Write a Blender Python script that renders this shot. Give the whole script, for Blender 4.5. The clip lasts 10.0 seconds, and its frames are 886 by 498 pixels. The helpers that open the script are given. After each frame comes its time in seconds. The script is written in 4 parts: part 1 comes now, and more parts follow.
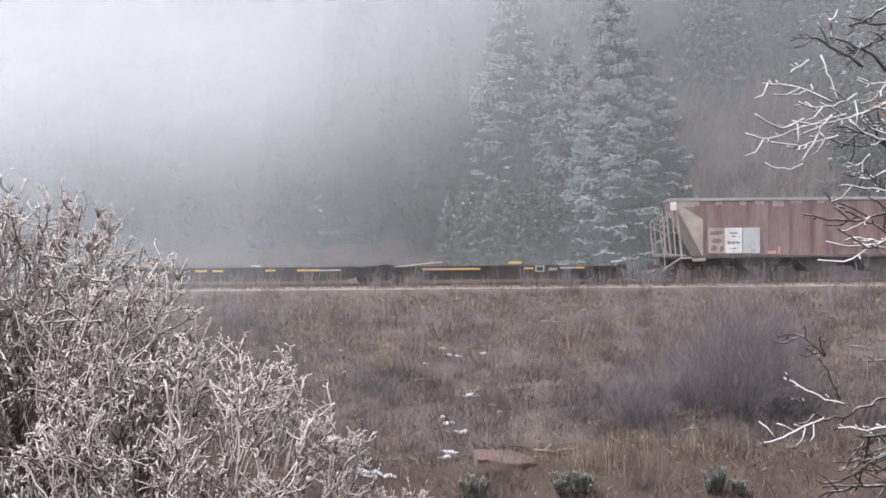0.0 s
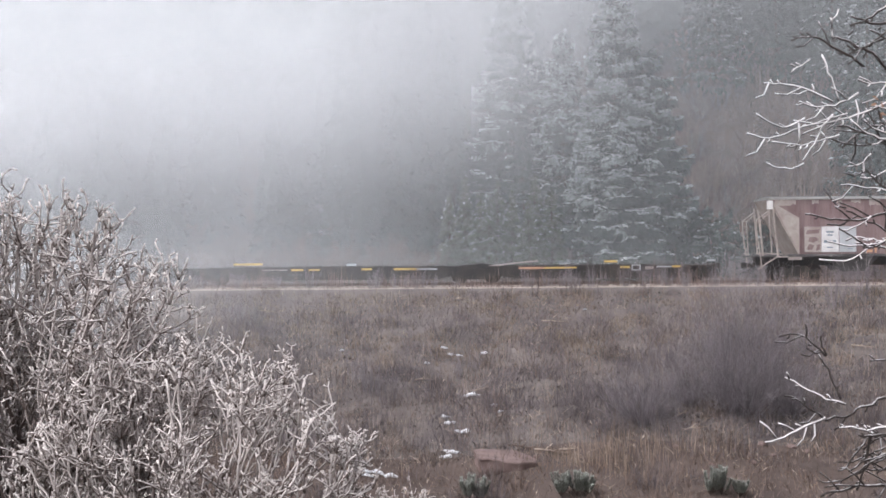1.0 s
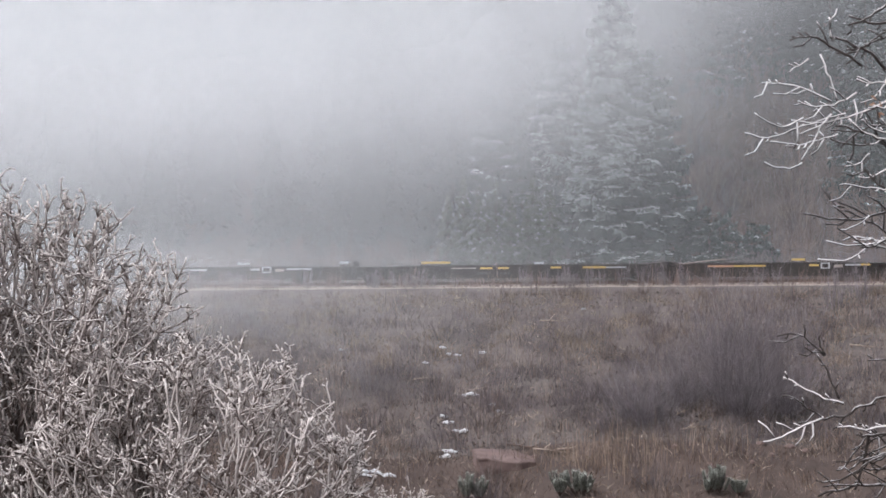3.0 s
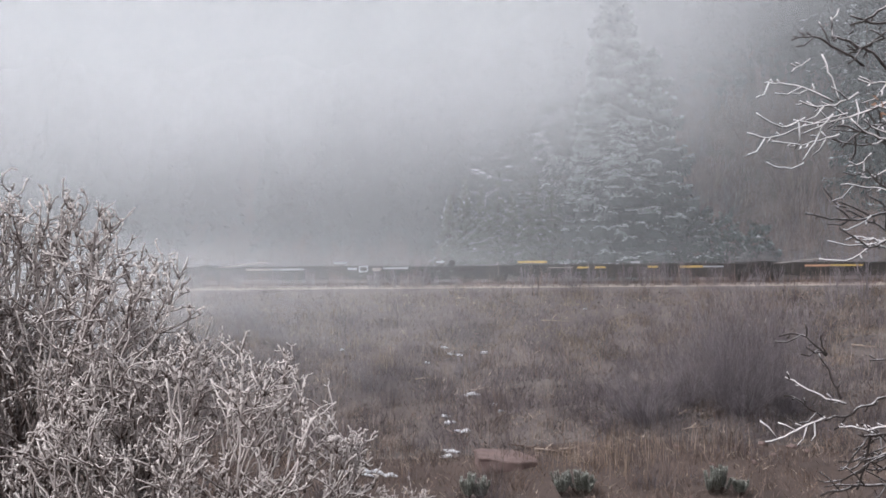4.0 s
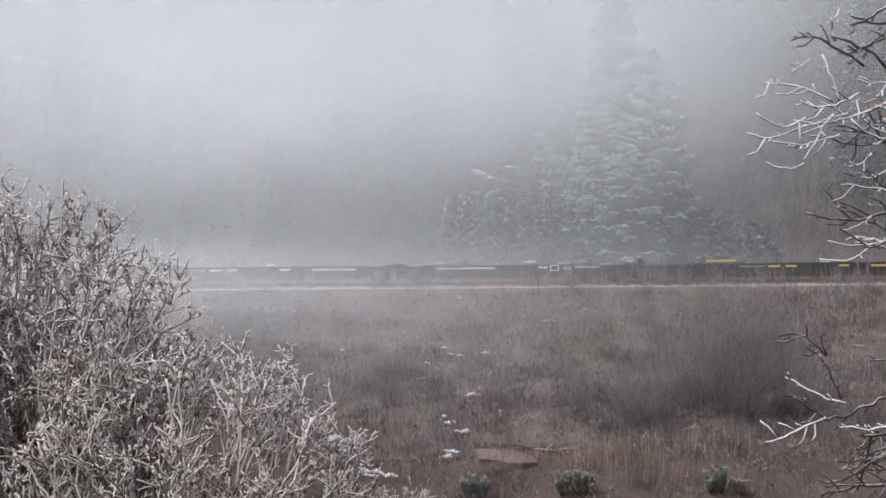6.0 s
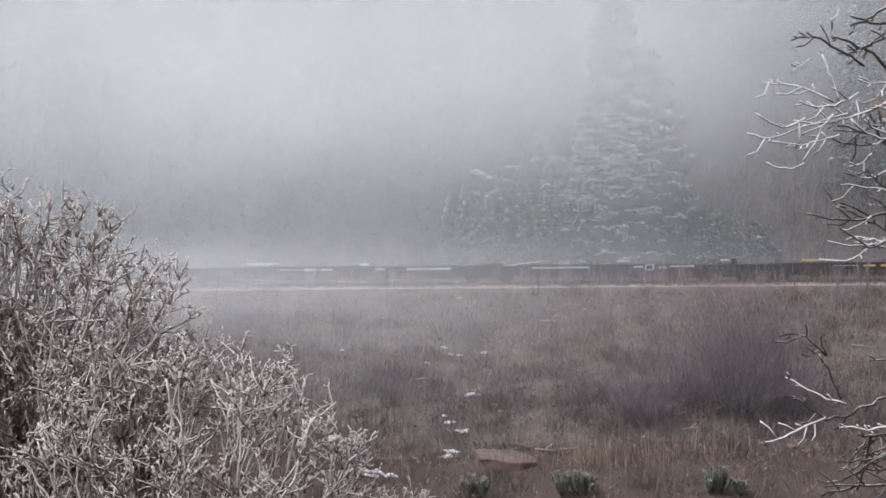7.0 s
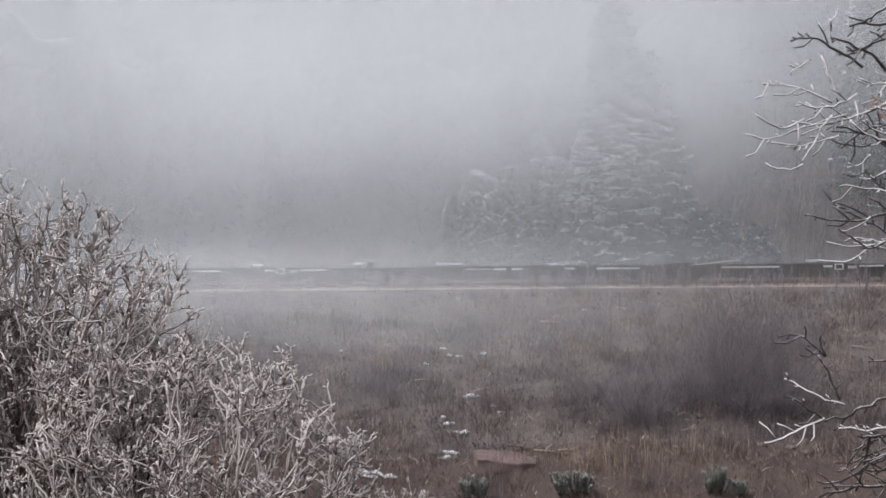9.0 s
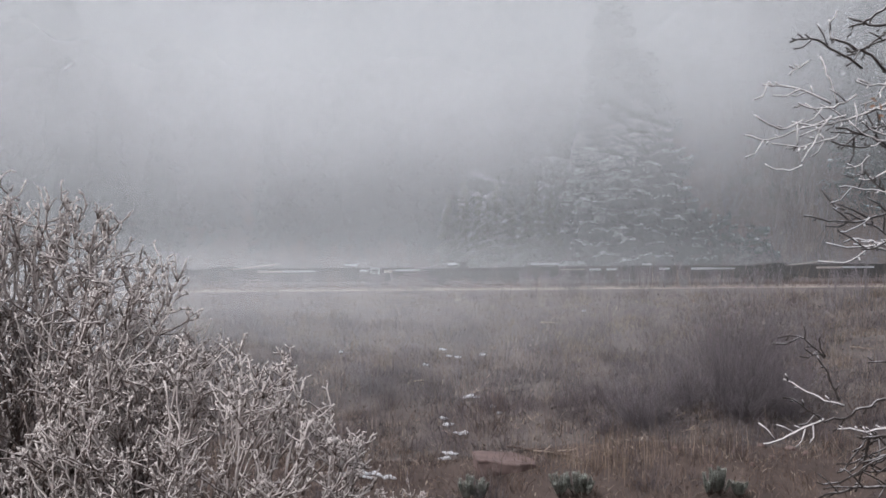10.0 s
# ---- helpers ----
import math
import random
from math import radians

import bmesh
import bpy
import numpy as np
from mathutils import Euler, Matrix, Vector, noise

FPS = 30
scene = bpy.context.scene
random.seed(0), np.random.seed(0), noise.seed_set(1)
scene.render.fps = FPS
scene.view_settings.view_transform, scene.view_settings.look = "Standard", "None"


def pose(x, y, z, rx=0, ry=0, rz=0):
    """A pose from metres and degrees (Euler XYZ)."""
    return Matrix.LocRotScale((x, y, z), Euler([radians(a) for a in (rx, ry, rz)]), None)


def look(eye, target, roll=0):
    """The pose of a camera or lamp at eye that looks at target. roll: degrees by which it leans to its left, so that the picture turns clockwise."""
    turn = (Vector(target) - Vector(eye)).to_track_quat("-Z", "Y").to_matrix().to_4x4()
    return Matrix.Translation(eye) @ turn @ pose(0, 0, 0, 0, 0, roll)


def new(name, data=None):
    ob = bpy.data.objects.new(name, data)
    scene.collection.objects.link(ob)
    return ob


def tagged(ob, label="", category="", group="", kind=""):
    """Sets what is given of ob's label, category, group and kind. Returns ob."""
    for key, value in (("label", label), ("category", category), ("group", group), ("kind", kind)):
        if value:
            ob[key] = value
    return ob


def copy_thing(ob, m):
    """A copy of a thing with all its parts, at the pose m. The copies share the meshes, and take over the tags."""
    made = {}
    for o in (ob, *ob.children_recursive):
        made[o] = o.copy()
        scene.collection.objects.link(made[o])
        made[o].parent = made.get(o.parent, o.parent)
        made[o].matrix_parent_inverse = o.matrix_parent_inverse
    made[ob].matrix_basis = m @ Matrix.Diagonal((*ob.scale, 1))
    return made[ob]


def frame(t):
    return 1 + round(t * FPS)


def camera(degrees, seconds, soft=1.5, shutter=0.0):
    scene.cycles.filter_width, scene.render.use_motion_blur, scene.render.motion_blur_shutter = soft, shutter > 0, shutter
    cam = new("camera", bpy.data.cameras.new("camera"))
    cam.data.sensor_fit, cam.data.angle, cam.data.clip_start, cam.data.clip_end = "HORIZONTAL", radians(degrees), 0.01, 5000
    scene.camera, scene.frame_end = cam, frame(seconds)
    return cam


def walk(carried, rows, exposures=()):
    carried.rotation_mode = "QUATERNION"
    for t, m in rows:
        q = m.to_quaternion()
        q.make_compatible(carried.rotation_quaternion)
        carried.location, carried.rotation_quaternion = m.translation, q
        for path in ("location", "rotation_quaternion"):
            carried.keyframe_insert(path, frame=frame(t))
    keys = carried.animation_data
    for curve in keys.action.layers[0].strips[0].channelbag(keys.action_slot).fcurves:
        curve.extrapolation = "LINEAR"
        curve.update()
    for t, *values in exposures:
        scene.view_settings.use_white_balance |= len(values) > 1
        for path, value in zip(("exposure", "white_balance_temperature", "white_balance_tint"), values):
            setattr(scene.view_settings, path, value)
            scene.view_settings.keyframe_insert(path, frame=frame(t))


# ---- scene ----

EYE = 1.85          # eye height above the top of the rail
F = 2154.0          # distance over size for one unit of sideways angle
SPEED = 5.006       # train, metres a second

cam = camera(40, 10.0, soft=1.7)
SHAKE = [(0, 0, 0), (0.5, 1.4, -0.5), (1, 1.8, -0.8), (1.5, 0.8, -1.2), (2, -0.3, -1.6), (2.5, -1.7, -1.4),
         (4, 2, -1.4), (4.5, 2.2, -1.2), (5, 2.4, -2.2), (5.5, 2.5, -1.2), (7, 2.2, -1), (7.5, 1.5, -0.3),
         (8, 1, 0), (8.5, 1, 0.2), (9, 0.5, 0.6), (9.5, 0, 0.7), (10, -0.6, 2.2)]
walk(cam, [(t, look((0, 0, EYE), (-a / F * 100, 100, EYE + b / F * 100), -0.45)) for t, a, b in SHAKE],
     [(0, 0.71, 6200, 13), (2.5, 0.47, 6200, 13), (5, 0.32, 6200, 13), (7.5, 0.21, 6200, 13), (10, 0.09, 6200, 13)])

# ---------------------------------------------------------------- light
world = bpy.data.worlds.new("overcast_sky")
scene.world = world
world.use_nodes = True
wn, wl = world.node_tree.nodes, world.node_tree.links
sky = wn.new("ShaderNodeTexSky")
sky.sky_type = "NISHITA"
sky.sun_disc = False
sky.sun_elevation, sky.sun_rotation = radians(46), radians(-129)
sky.dust_density, sky.air_density = 4.0, 1.0
grey = wn.new("ShaderNodeHueSaturation")
grey.inputs["Saturation"].default_value = 0.15
wl.new(sky.outputs[0], grey.inputs["Color"])
wl.new(grey.outputs[0], wn["Background"].inputs["Color"])
wn["Background"].inputs["Strength"].default_value = 0.115

sun = new("sun", bpy.data.lights.new("sun", "SUN"))
sun.data.energy, sun.data.angle, sun.data.color = 1.45, radians(40), (1.0, 0.97, 0.93)
sun.matrix_world = look((0, 0, 0), (0.55, 0.45, -0.75))


scene.cycles.transparent_max_bounces = 32      # the mist is many thin layers


# ---------------------------------------------------------------- materials
def material(name, color, rough=0.8, metal=0.0, spots=None, scale=6.0, amount=0.5, bump=0.0, fine=40.0,
             island=0.0, per_object=0.0, spec=0.3, streak=None):
    """Two scales of noise between a colour and a second one, with relief, and a lightness that varies by piece."""
    m = bpy.data.materials.new(name)
    m.use_nodes = True
    n, l = m.node_tree.nodes, m.node_tree.links
    b = n["Principled BSDF"]
    b.inputs["Roughness"].default_value, b.inputs["Metallic"].default_value = rough, metal
    b.inputs["Specular IOR Level"].default_value = spec
    tc = n.new("ShaderNodeTexCoord")
    big, small = n.new("ShaderNodeTexNoise"), n.new("ShaderNodeTexNoise")
    big.inputs["Scale"].default_value, big.inputs["Detail"].default_value = scale, 5
    small.inputs["Scale"].default_value, small.inputs["Detail"].default_value = fine, 3
    where = tc.outputs["Object"]
    if streak:
        mp = n.new("ShaderNodeMapping")
        mp.inputs["Scale"].default_value = streak
        l.new(where, mp.inputs["Vector"])
        where = mp.outputs[0]
    for x in (big, small):
        l.new(where, x.inputs["Vector"])
    add = n.new("ShaderNodeMath")
    add.operation = "MULTIPLY_ADD"
    l.new(small.outputs["Fac"], add.inputs[0])
    add.inputs[1].default_value = 0.5
    l.new(big.outputs["Fac"], add.inputs[2])
    ramp = n.new("ShaderNodeMapRange")
    ramp.inputs["From Min"].default_value, ramp.inputs["From Max"].default_value = 0.75 - amount * 0.5, 0.75 + amount * 0.5
    l.new(add.outputs[0], ramp.inputs["Value"])
    mix = n.new("ShaderNodeMix")
    mix.data_type = "RGBA"
    mix.inputs["A"].default_value = (*color, 1)
    mix.inputs["B"].default_value = (*(spots or [c * 0.6 for c in color]), 1)
    l.new(ramp.outputs[0], mix.inputs["Factor"])
    out = mix.outputs["Result"]
    if island or per_object:
        src = n.new("ShaderNodeNewGeometry").outputs["Random Per Island"] if island else n.new("ShaderNodeObjectInfo").outputs["Random"]
        k = island or per_object
        r = n.new("ShaderNodeMapRange")
        r.inputs["To Min"].default_value, r.inputs["To Max"].default_value = 1 - k, 1 + k
        l.new(src, r.inputs["Value"])
        h = n.new("ShaderNodeHueSaturation")
        l.new(out, h.inputs["Color"])
        l.new(r.outputs[0], h.inputs["Value"])
        out = h.outputs[0]
    l.new(out, b.inputs["Base Color"])
    if bump:
        bp = n.new("ShaderNodeBump")
        bp.inputs["Strength"].default_value, bp.inputs["Distance"].default_value = bump, 0.02
        l.new(add.outputs[0], bp.inputs["Height"])
        l.new(bp.outputs[0], b.inputs["Normal"])
    return m


def rimed(name, bark, rime, lo=-0.2, hi=0.5, scale=9.0, patch=2.4):
    """Bark with hoarfrost that lies thickest on what faces up, in patches."""
    m = material(name, bark, 0.85, scale=scale, bump=0.4)
    n, l = m.node_tree.nodes, m.node_tree.links
    b = n["Principled BSDF"]
    geo, sep = n.new("ShaderNodeNewGeometry"), n.new("ShaderNodeSeparateXYZ")
    l.new(geo.outputs["Normal"], sep.inputs[0])
    tc, nz = n.new("ShaderNodeTexCoord"), n.new("ShaderNodeTexNoise")
    nz.inputs["Scale"].default_value, nz.inputs["Detail"].default_value = scale, 4
    l.new(tc.outputs["Object"], nz.inputs["Vector"])
    ma = n.new("ShaderNodeMath")
    ma.operation = "MULTIPLY_ADD"
    l.new(nz.outputs["Fac"], ma.inputs[0])
    ma.inputs[1].default_value = patch
    l.new(sep.outputs["Z"], ma.inputs[2])
    mr = n.new("ShaderNodeMapRange")
    mr.inputs["From Min"].default_value, mr.inputs["From Max"].default_value = lo + patch / 2, hi + patch / 2
    l.new(ma.outputs[0], mr.inputs["Value"])
    mix = n.new("ShaderNodeMix")
    mix.data_type = "RGBA"
    old = b.inputs["Base Color"].links[0].from_socket
    l.new(mr.outputs[0], mix.inputs["Factor"])
    l.new(old, mix.inputs["A"])
    mix.inputs["B"].default_value = (*rime, 1)
    l.new(mix.outputs["Result"], b.inputs["Base Color"])
    return m


M = {}
M["earth"] = material("dry_earth", (0.092, 0.078, 0.076), 0.95, spots=(0.165, 0.14, 0.13), scale=0.9, amount=0.4, bump=0.8, fine=6)
M["litter"] = material("forest_litter", (0.075, 0.062, 0.058), 0.95, spots=(0.15, 0.115, 0.10), scale=0.4, amount=0.4, bump=0.6, fine=5)
M["gravel"] = material("pale_gravel", (0.42, 0.36, 0.31), 0.95, spots=(0.26, 0.22, 0.2), scale=3, bump=0.8, fine=18)
M["grass"] = material("dry_grass", (0.105, 0.088, 0.087), 0.8, spots=(0.27, 0.218, 0.19), scale=0.3, amount=0.3, fine=2.2, island=0.75)
M["russet"] = material("russet_dead_grass", (0.095, 0.07, 0.062), 0.85, spots=(0.19, 0.135, 0.105), scale=0.3, amount=0.3, fine=2, island=0.6)
# darker brown ground for the foot of the bank
M["soil"] = material("dark_brown_soil", (0.07, 0.053, 0.048), 0.95, spots=(0.12, 0.09, 0.078), scale=0.5, amount=0.4, bump=0.6, fine=5)
M["fleck"] = material("bleached_twigs", (0.44, 0.37, 0.31), 0.8, spots=(0.26, 0.2, 0.16), scale=1.2, fine=6, island=0.5)
M["mulch"] = material("leaf_mulch", (0.07, 0.056, 0.052), 0.9, spots=(0.26, 0.205, 0.175), scale=2.5, amount=0.35, fine=9, island=0.7)
M["straw"] = material("pale_straw", (0.35, 0.275, 0.205), 0.8, spots=(0.2, 0.15, 0.115), scale=0.6, fine=4, island=0.4)
M["stalk"] = material("pale_dry_stalks", (0.36, 0.30, 0.25), 0.85, spots=(0.24, 0.18, 0.15), scale=0.5, fine=3, island=0.45)
M["reed"] = material("ochre_reeds", (0.33, 0.25, 0.19), 0.85, spots=(0.22, 0.165, 0.135), scale=0.8, fine=4, island=0.45)
M["weed"] = material("dead_weed_stems", (0.125, 0.092, 0.083), 0.85, spots=(0.20, 0.15, 0.128), scale=0.3, fine=2, island=0.45)
M["willow"] = material("bare_willow_stems", (0.125, 0.105, 0.112), 0.8, spots=(0.19, 0.16, 0.163), scale=0.6, fine=4, island=0.4)
M["osier"] = material("purple_grey_willow_shoots", (0.185, 0.163, 0.176), 0.8, spots=(0.295, 0.262, 0.274), scale=0.5, fine=4, island=0.5)
M["brush"] = material("bare_reddish_brush", (0.19, 0.135, 0.125), 0.85, spots=(0.35, 0.26, 0.225), scale=0.6, fine=4, island=0.45)
M["needles"] = material("spruce_needles", (0.045, 0.062, 0.056), 0.7, spots=(0.075, 0.095, 0.088), scale=1.2, fine=6, island=0.35)
# paler and more even than the near needles, used on the far trees
M["far_needles"] = material("paler_spruce_needles", (0.062, 0.078, 0.074), 0.8, spots=(0.085, 0.102, 0.097), scale=1.0, fine=5, island=0.12)
M["young"] = material("young_fir_needles", (0.065, 0.085, 0.06), 0.7, spots=(0.11, 0.13, 0.09), scale=1.2, fine=6, island=0.35)
M["frost"] = material("frosted_needles", (0.60, 0.63, 0.65), 0.75, spots=(0.42, 0.46, 0.48), scale=1.5, fine=7, island=0.25)
M["leaf"] = material("dead_brown_leaf", (0.20, 0.11, 0.075), 0.8, spots=(0.28, 0.17, 0.11), scale=20, fine=60)
M["pine"] = material("pine_seedling_needles", (0.22, 0.235, 0.20), 0.7, spots=(0.40, 0.41, 0.38), scale=3, fine=9, island=0.5)
M["dusted"] = material("frost_dusted_needles", (0.18, 0.205, 0.205), 0.75, spots=(0.30, 0.33, 0.335), scale=1.0, fine=5, island=0.35)
M["bark"] = material("spruce_bark", (0.09, 0.07, 0.06), 0.9, scale=2, bump=0.6)
M["rime"] = rimed("rimed_twigs", (0.135, 0.093, 0.078), (0.70, 0.64, 0.615), -0.7, 0.55, 9, 0.5)
M["rime_stem"] = rimed("brown_stems_with_rime", (0.11, 0.08, 0.068), (0.46, 0.405, 0.385), -0.4, 0.9, 9, 0.6)
M["rime_branch"] = rimed("dark_twigs_with_rime_on_top", (0.055, 0.043, 0.04), (0.72, 0.69, 0.69), -0.5, 0.25, 9, 1.3)
M["rime_dark"] = rimed("wet_bark_with_rime", (0.05, 0.04, 0.036), (0.60, 0.58, 0.59), 0.45, 1.2, 14)
M["snow"] = material("old_snow", (0.78, 0.79, 0.82), 0.6, spots=(0.5, 0.5, 0.52), scale=4, bump=0.4, fine=30)
M["rock"] = material("reddish_sandstone", (0.255, 0.185, 0.172), 0.9, spots=(0.15, 0.108, 0.10), scale=2.2, bump=0.9, fine=14)
M["steel"] = material("dark_car_steel", (0.028, 0.027, 0.028), 0.65, spots=(0.06, 0.05, 0.045), scale=1.2, fine=9)
M["rust"] = material("weathered_maroon_paint", (0.145, 0.088, 0.094), 0.75, spots=(0.27, 0.205, 0.20), scale=1.1, amount=0.55, fine=7, bump=0.1, streak=(1.6, 1.0, 0.22))
M["tan"] = material("faded_tan_grey_paint", (0.42, 0.38, 0.355), 0.7, spots=(0.28, 0.23, 0.21), scale=1.5, fine=8)
M["roofgrey"] = material("galvanised_roof", (0.42, 0.42, 0.41), 0.5, metal=0.2, spots=(0.3, 0.29, 0.28), scale=1.5, fine=9)
M["undergrey"] = material("grey_hopper_bottom", (0.12, 0.115, 0.115), 0.75, spots=(0.07, 0.065, 0.065), scale=1.2, fine=9)
M["white"] = material("dirty_white_paint", (0.72, 0.72, 0.72), 0.6, spots=(0.52, 0.5, 0.5), scale=3, fine=20)
M["board"] = material("pale_grey_panel_paint", (0.46, 0.48, 0.50), 0.6, spots=(0.36, 0.37, 0.39), scale=2.5, fine=16)
M["yellow"] = material("yellow_stripe_paint", (0.64, 0.43, 0.13), 0.5, spots=(0.5, 0.36, 0.14), scale=3, fine=20)
M["orange"] = material("faded_orange_paint", (0.62, 0.36, 0.22), 0.6, spots=(0.45, 0.26, 0.18), scale=3, fine=20)
M["ink"] = material("slate_blue_lettering", (0.24, 0.29, 0.34), 0.7, scale=3)
M["rail"] = material("worn_rail_steel", (0.16, 0.12, 0.10), 0.5, metal=0.5, scale=3)
M["tie"] = material("weathered_wooden_tie", (0.11, 0.085, 0.07), 0.9, scale=2, bump=0.6, per_object=0.3)
M["wheel"] = material("cast_wheel_steel", (0.05, 0.04, 0.036), 0.7, metal=0.2, scale=3)


# ---------------------------------------------------------------- mesh tools
class Geo:
    """Collects vertices and faces for one mesh."""

    def __init__(self):
        self.v, self.f, self.mi = [], [], []

    def add(self, verts, faces, mi=0):
        k = len(self.v)
        self.v.extend(tuple(p) for p in verts)
        self.f.extend(tuple(k + i for i in f) for f in faces)
        self.mi.extend([mi] * len(faces))
        return self

    def box(self, x0, x1, y0, y1, z0, z1, mi=0):
        v = [(x, y, z) for z in (z0, z1) for y in (y0, y1) for x in (x0, x1)]
        return self.add(v, [(0, 2, 3, 1), (4, 5, 7, 6), (0, 1, 5, 4), (2, 6, 7, 3), (0, 4, 6, 2), (1, 3, 7, 5)], mi)

    def extrude(self, outline, y0, y1, mi=0):
        """A closed outline of (x, z) points, counter-clockwise seen from -y, carried from y0 to y1."""
        n = len(outline)
        v = [(x, y0, z) for x, z in outline] + [(x, y1, z) for x, z in outline]
        f = [tuple(range(n)), tuple(range(2 * n - 1, n - 1, -1))]
        f += [(i, i + n, (i + 1) % n + n, (i + 1) % n) for i in range(n)]
        return self.add(v, f, mi)

    def tube(self, pts, radii, sides=5, mi=0):
        pts = [Vector(p) for p in pts]
        n = len(pts)
        v, f = [], []
        up = Vector((0.31, 0.17, 0.94))
        for i, p in enumerate(pts):
            d = (pts[min(i + 1, n - 1)] - pts[max(i - 1, 0)])
            if d.length < 1e-9:
                d = Vector((0, 0, 1))
            d.normalize()
            a = d.cross(up)
            if a.length < 0.05:
                a = d.cross(Vector((1, 0, 0)))
            a.normalize()
            b = d.cross(a)
            r = radii[i] if hasattr(radii, "__len__") else radii
            for k in range(sides):
                t = 2 * math.pi * k / sides
                v.append(p + a * (math.cos(t) * r) + b * (math.sin(t) * r))
        for i in range(n - 1):
            for k in range(sides):
                k2 = (k + 1) % sides
                f.append((i * sides + k, i * sides + k2, (i + 1) * sides + k2, (i + 1) * sides + k))
        f.append(tuple(range(sides - 1, -1, -1)))
        f.append(tuple((n - 1) * sides + k for k in range(sides)))
        return self.add(v, f, mi)

    def wheel(self, x, y, z, r, w, sides=24, mi=0):
        """A disc on an axis along y."""
        v = [(x + r * math.cos(2 * math.pi * k / sides), yy, z + r * math.sin(2 * math.pi * k / sides)) for yy in (y - w / 2, y + w / 2) for k in range(sides)]
        f = [tuple(range(sides)), tuple(range(2 * sides - 1, sides - 1, -1))]
        f += [(k, k + sides, (k + 1) % sides + sides, (k + 1) % sides) for k in range(sides)]
        return self.add(v, f, mi)

    def mesh(self, name, mats, smooth=False):
        me = bpy.data.meshes.new(name)
        me.from_pydata(self.v, [], self.f)
        for m in (mats if isinstance(mats, (list, tuple)) else [mats]):
            me.materials.append(m)
        if any(self.mi):
            me.polygons.foreach_set("material_index", self.mi)
        if smooth:
            me.polygons.foreach_set("use_smooth", [True] * len(self.f))
        me.update()
        return me


def quick_mesh(name, v, quads, mats, mi=None, smooth=False):
    """A mesh from numpy arrays: vertices (n, 3) and faces (m, k)."""
    me = bpy.data.meshes.new(name)
    me.vertices.add(len(v))
    me.vertices.foreach_set("co", np.asarray(v, np.float32).ravel())
    m, k = quads.shape
    me.loops.add(m * k)
    me.loops.foreach_set("vertex_index", np.asarray(quads, np.int32).ravel())
    me.polygons.add(m)
    me.polygons.foreach_set("loop_start", np.arange(0, m * k, k, dtype=np.int32))
    for x in mats:
        me.materials.append(x)
    if mi is not None:
        me.polygons.foreach_set("material_index", np.asarray(mi, np.int32))
    if smooth:
        me.polygons.foreach_set("use_smooth", np.ones(m, bool))
    me.update(calc_edges=True)
    return me


def part(name, geo, mat, parent, label="", smooth=False):
    ob = new(name, geo.mesh(name, mat, smooth) if isinstance(geo, Geo) else geo)
    ob.parent = parent
    return tagged(ob, label)


# ---------------------------------------------------------------- ground
GY = [-400, -30, 0, 4, 9, 20, 30, 38, 44, 50, 56, 59.3, 60.3, 63.6, 67.8, 69.5, 73, 80, 86, 100, 130, 200, 400, 1500]
GZ = [6, 0.6, 0.2, -0.3, -1.2, -4.2, -6.3, -6.15, -5.0, -3.4, -1.4, -0.22, -0.1, -0.1, -0.1, -0.5, 0.2, 1.2, 4.5, 16, 38, 80, 150, 260]


def ground_z(x, y):
    z = np.interp(y, GY, GZ)
    x, y = np.asarray(x, float), np.asarray(y, float)
    away = np.clip(np.minimum(np.abs(y - 59.3), np.abs(y - 70.5)) / 6, 0, 1) * ((y < 59.3) | (y > 70.5))
    rough = 0.35 * np.sin(0.31 * x + 0.2 * y) * np.sin(0.23 * y - 0.11 * x + 1.3) + 0.16 * np.sin(0.9 * x + 1.7 * np.sin(0.6 * y)) * np.sin(0.8 * y + 0.4)
    hill = np.clip((y - 78) / 26, 0, 1) * (2.2 * np.sin(0.07 * x + 0.6) + 0.10 * np.clip(x, -60, 60))
    return z + rough * away + hill


def build_ground():
    xs = np.concatenate([np.linspace(-900, -60, 22)[:-1], np.linspace(-60, 60, 161), np.linspace(60, 900, 22)[1:]])
    ys = np.concatenate([np.linspace(-400, 0, 14)[:-1], np.linspace(0, 36, 37)[:-1], np.linspace(36, 76, 101)[:-1], np.linspace(76, 140, 50)[:-1], np.linspace(140, 1500, 30)])
    X, Y = np.meshgrid(xs, ys)
    Z = ground_z(X, Y)
    bumps = np.random.default_rng(3).normal(0, 0.035, Z.shape) * ((Y > 30) & (Y < 59) | (Y > 71))
    v = np.stack([X, Y, Z + bumps], -1).reshape(-1, 3)
    nx = len(xs)
    i = (np.arange(len(ys) - 1)[:, None] * nx + np.arange(nx - 1)).ravel()
    q = np.stack([i, i + 1, i + nx + 1, i + nx], -1)
    yc = v[q].mean(1)[:, 1]
    mi = np.where(yc > 70.5, 2, ((yc > 59.8) & (yc < 68.6)).astype(int))
    mi = np.where((yc > 20) & (yc < 42.8), 3, mi)
    ob = new("ground", quick_mesh("ground", v, q, [M["earth"], M["gravel"], M["litter"], M["soil"]], mi, True))
    tagged(ob, "brown dry embankment and wooded hillside with a pale gravel track bed", "ground", kind="structure")


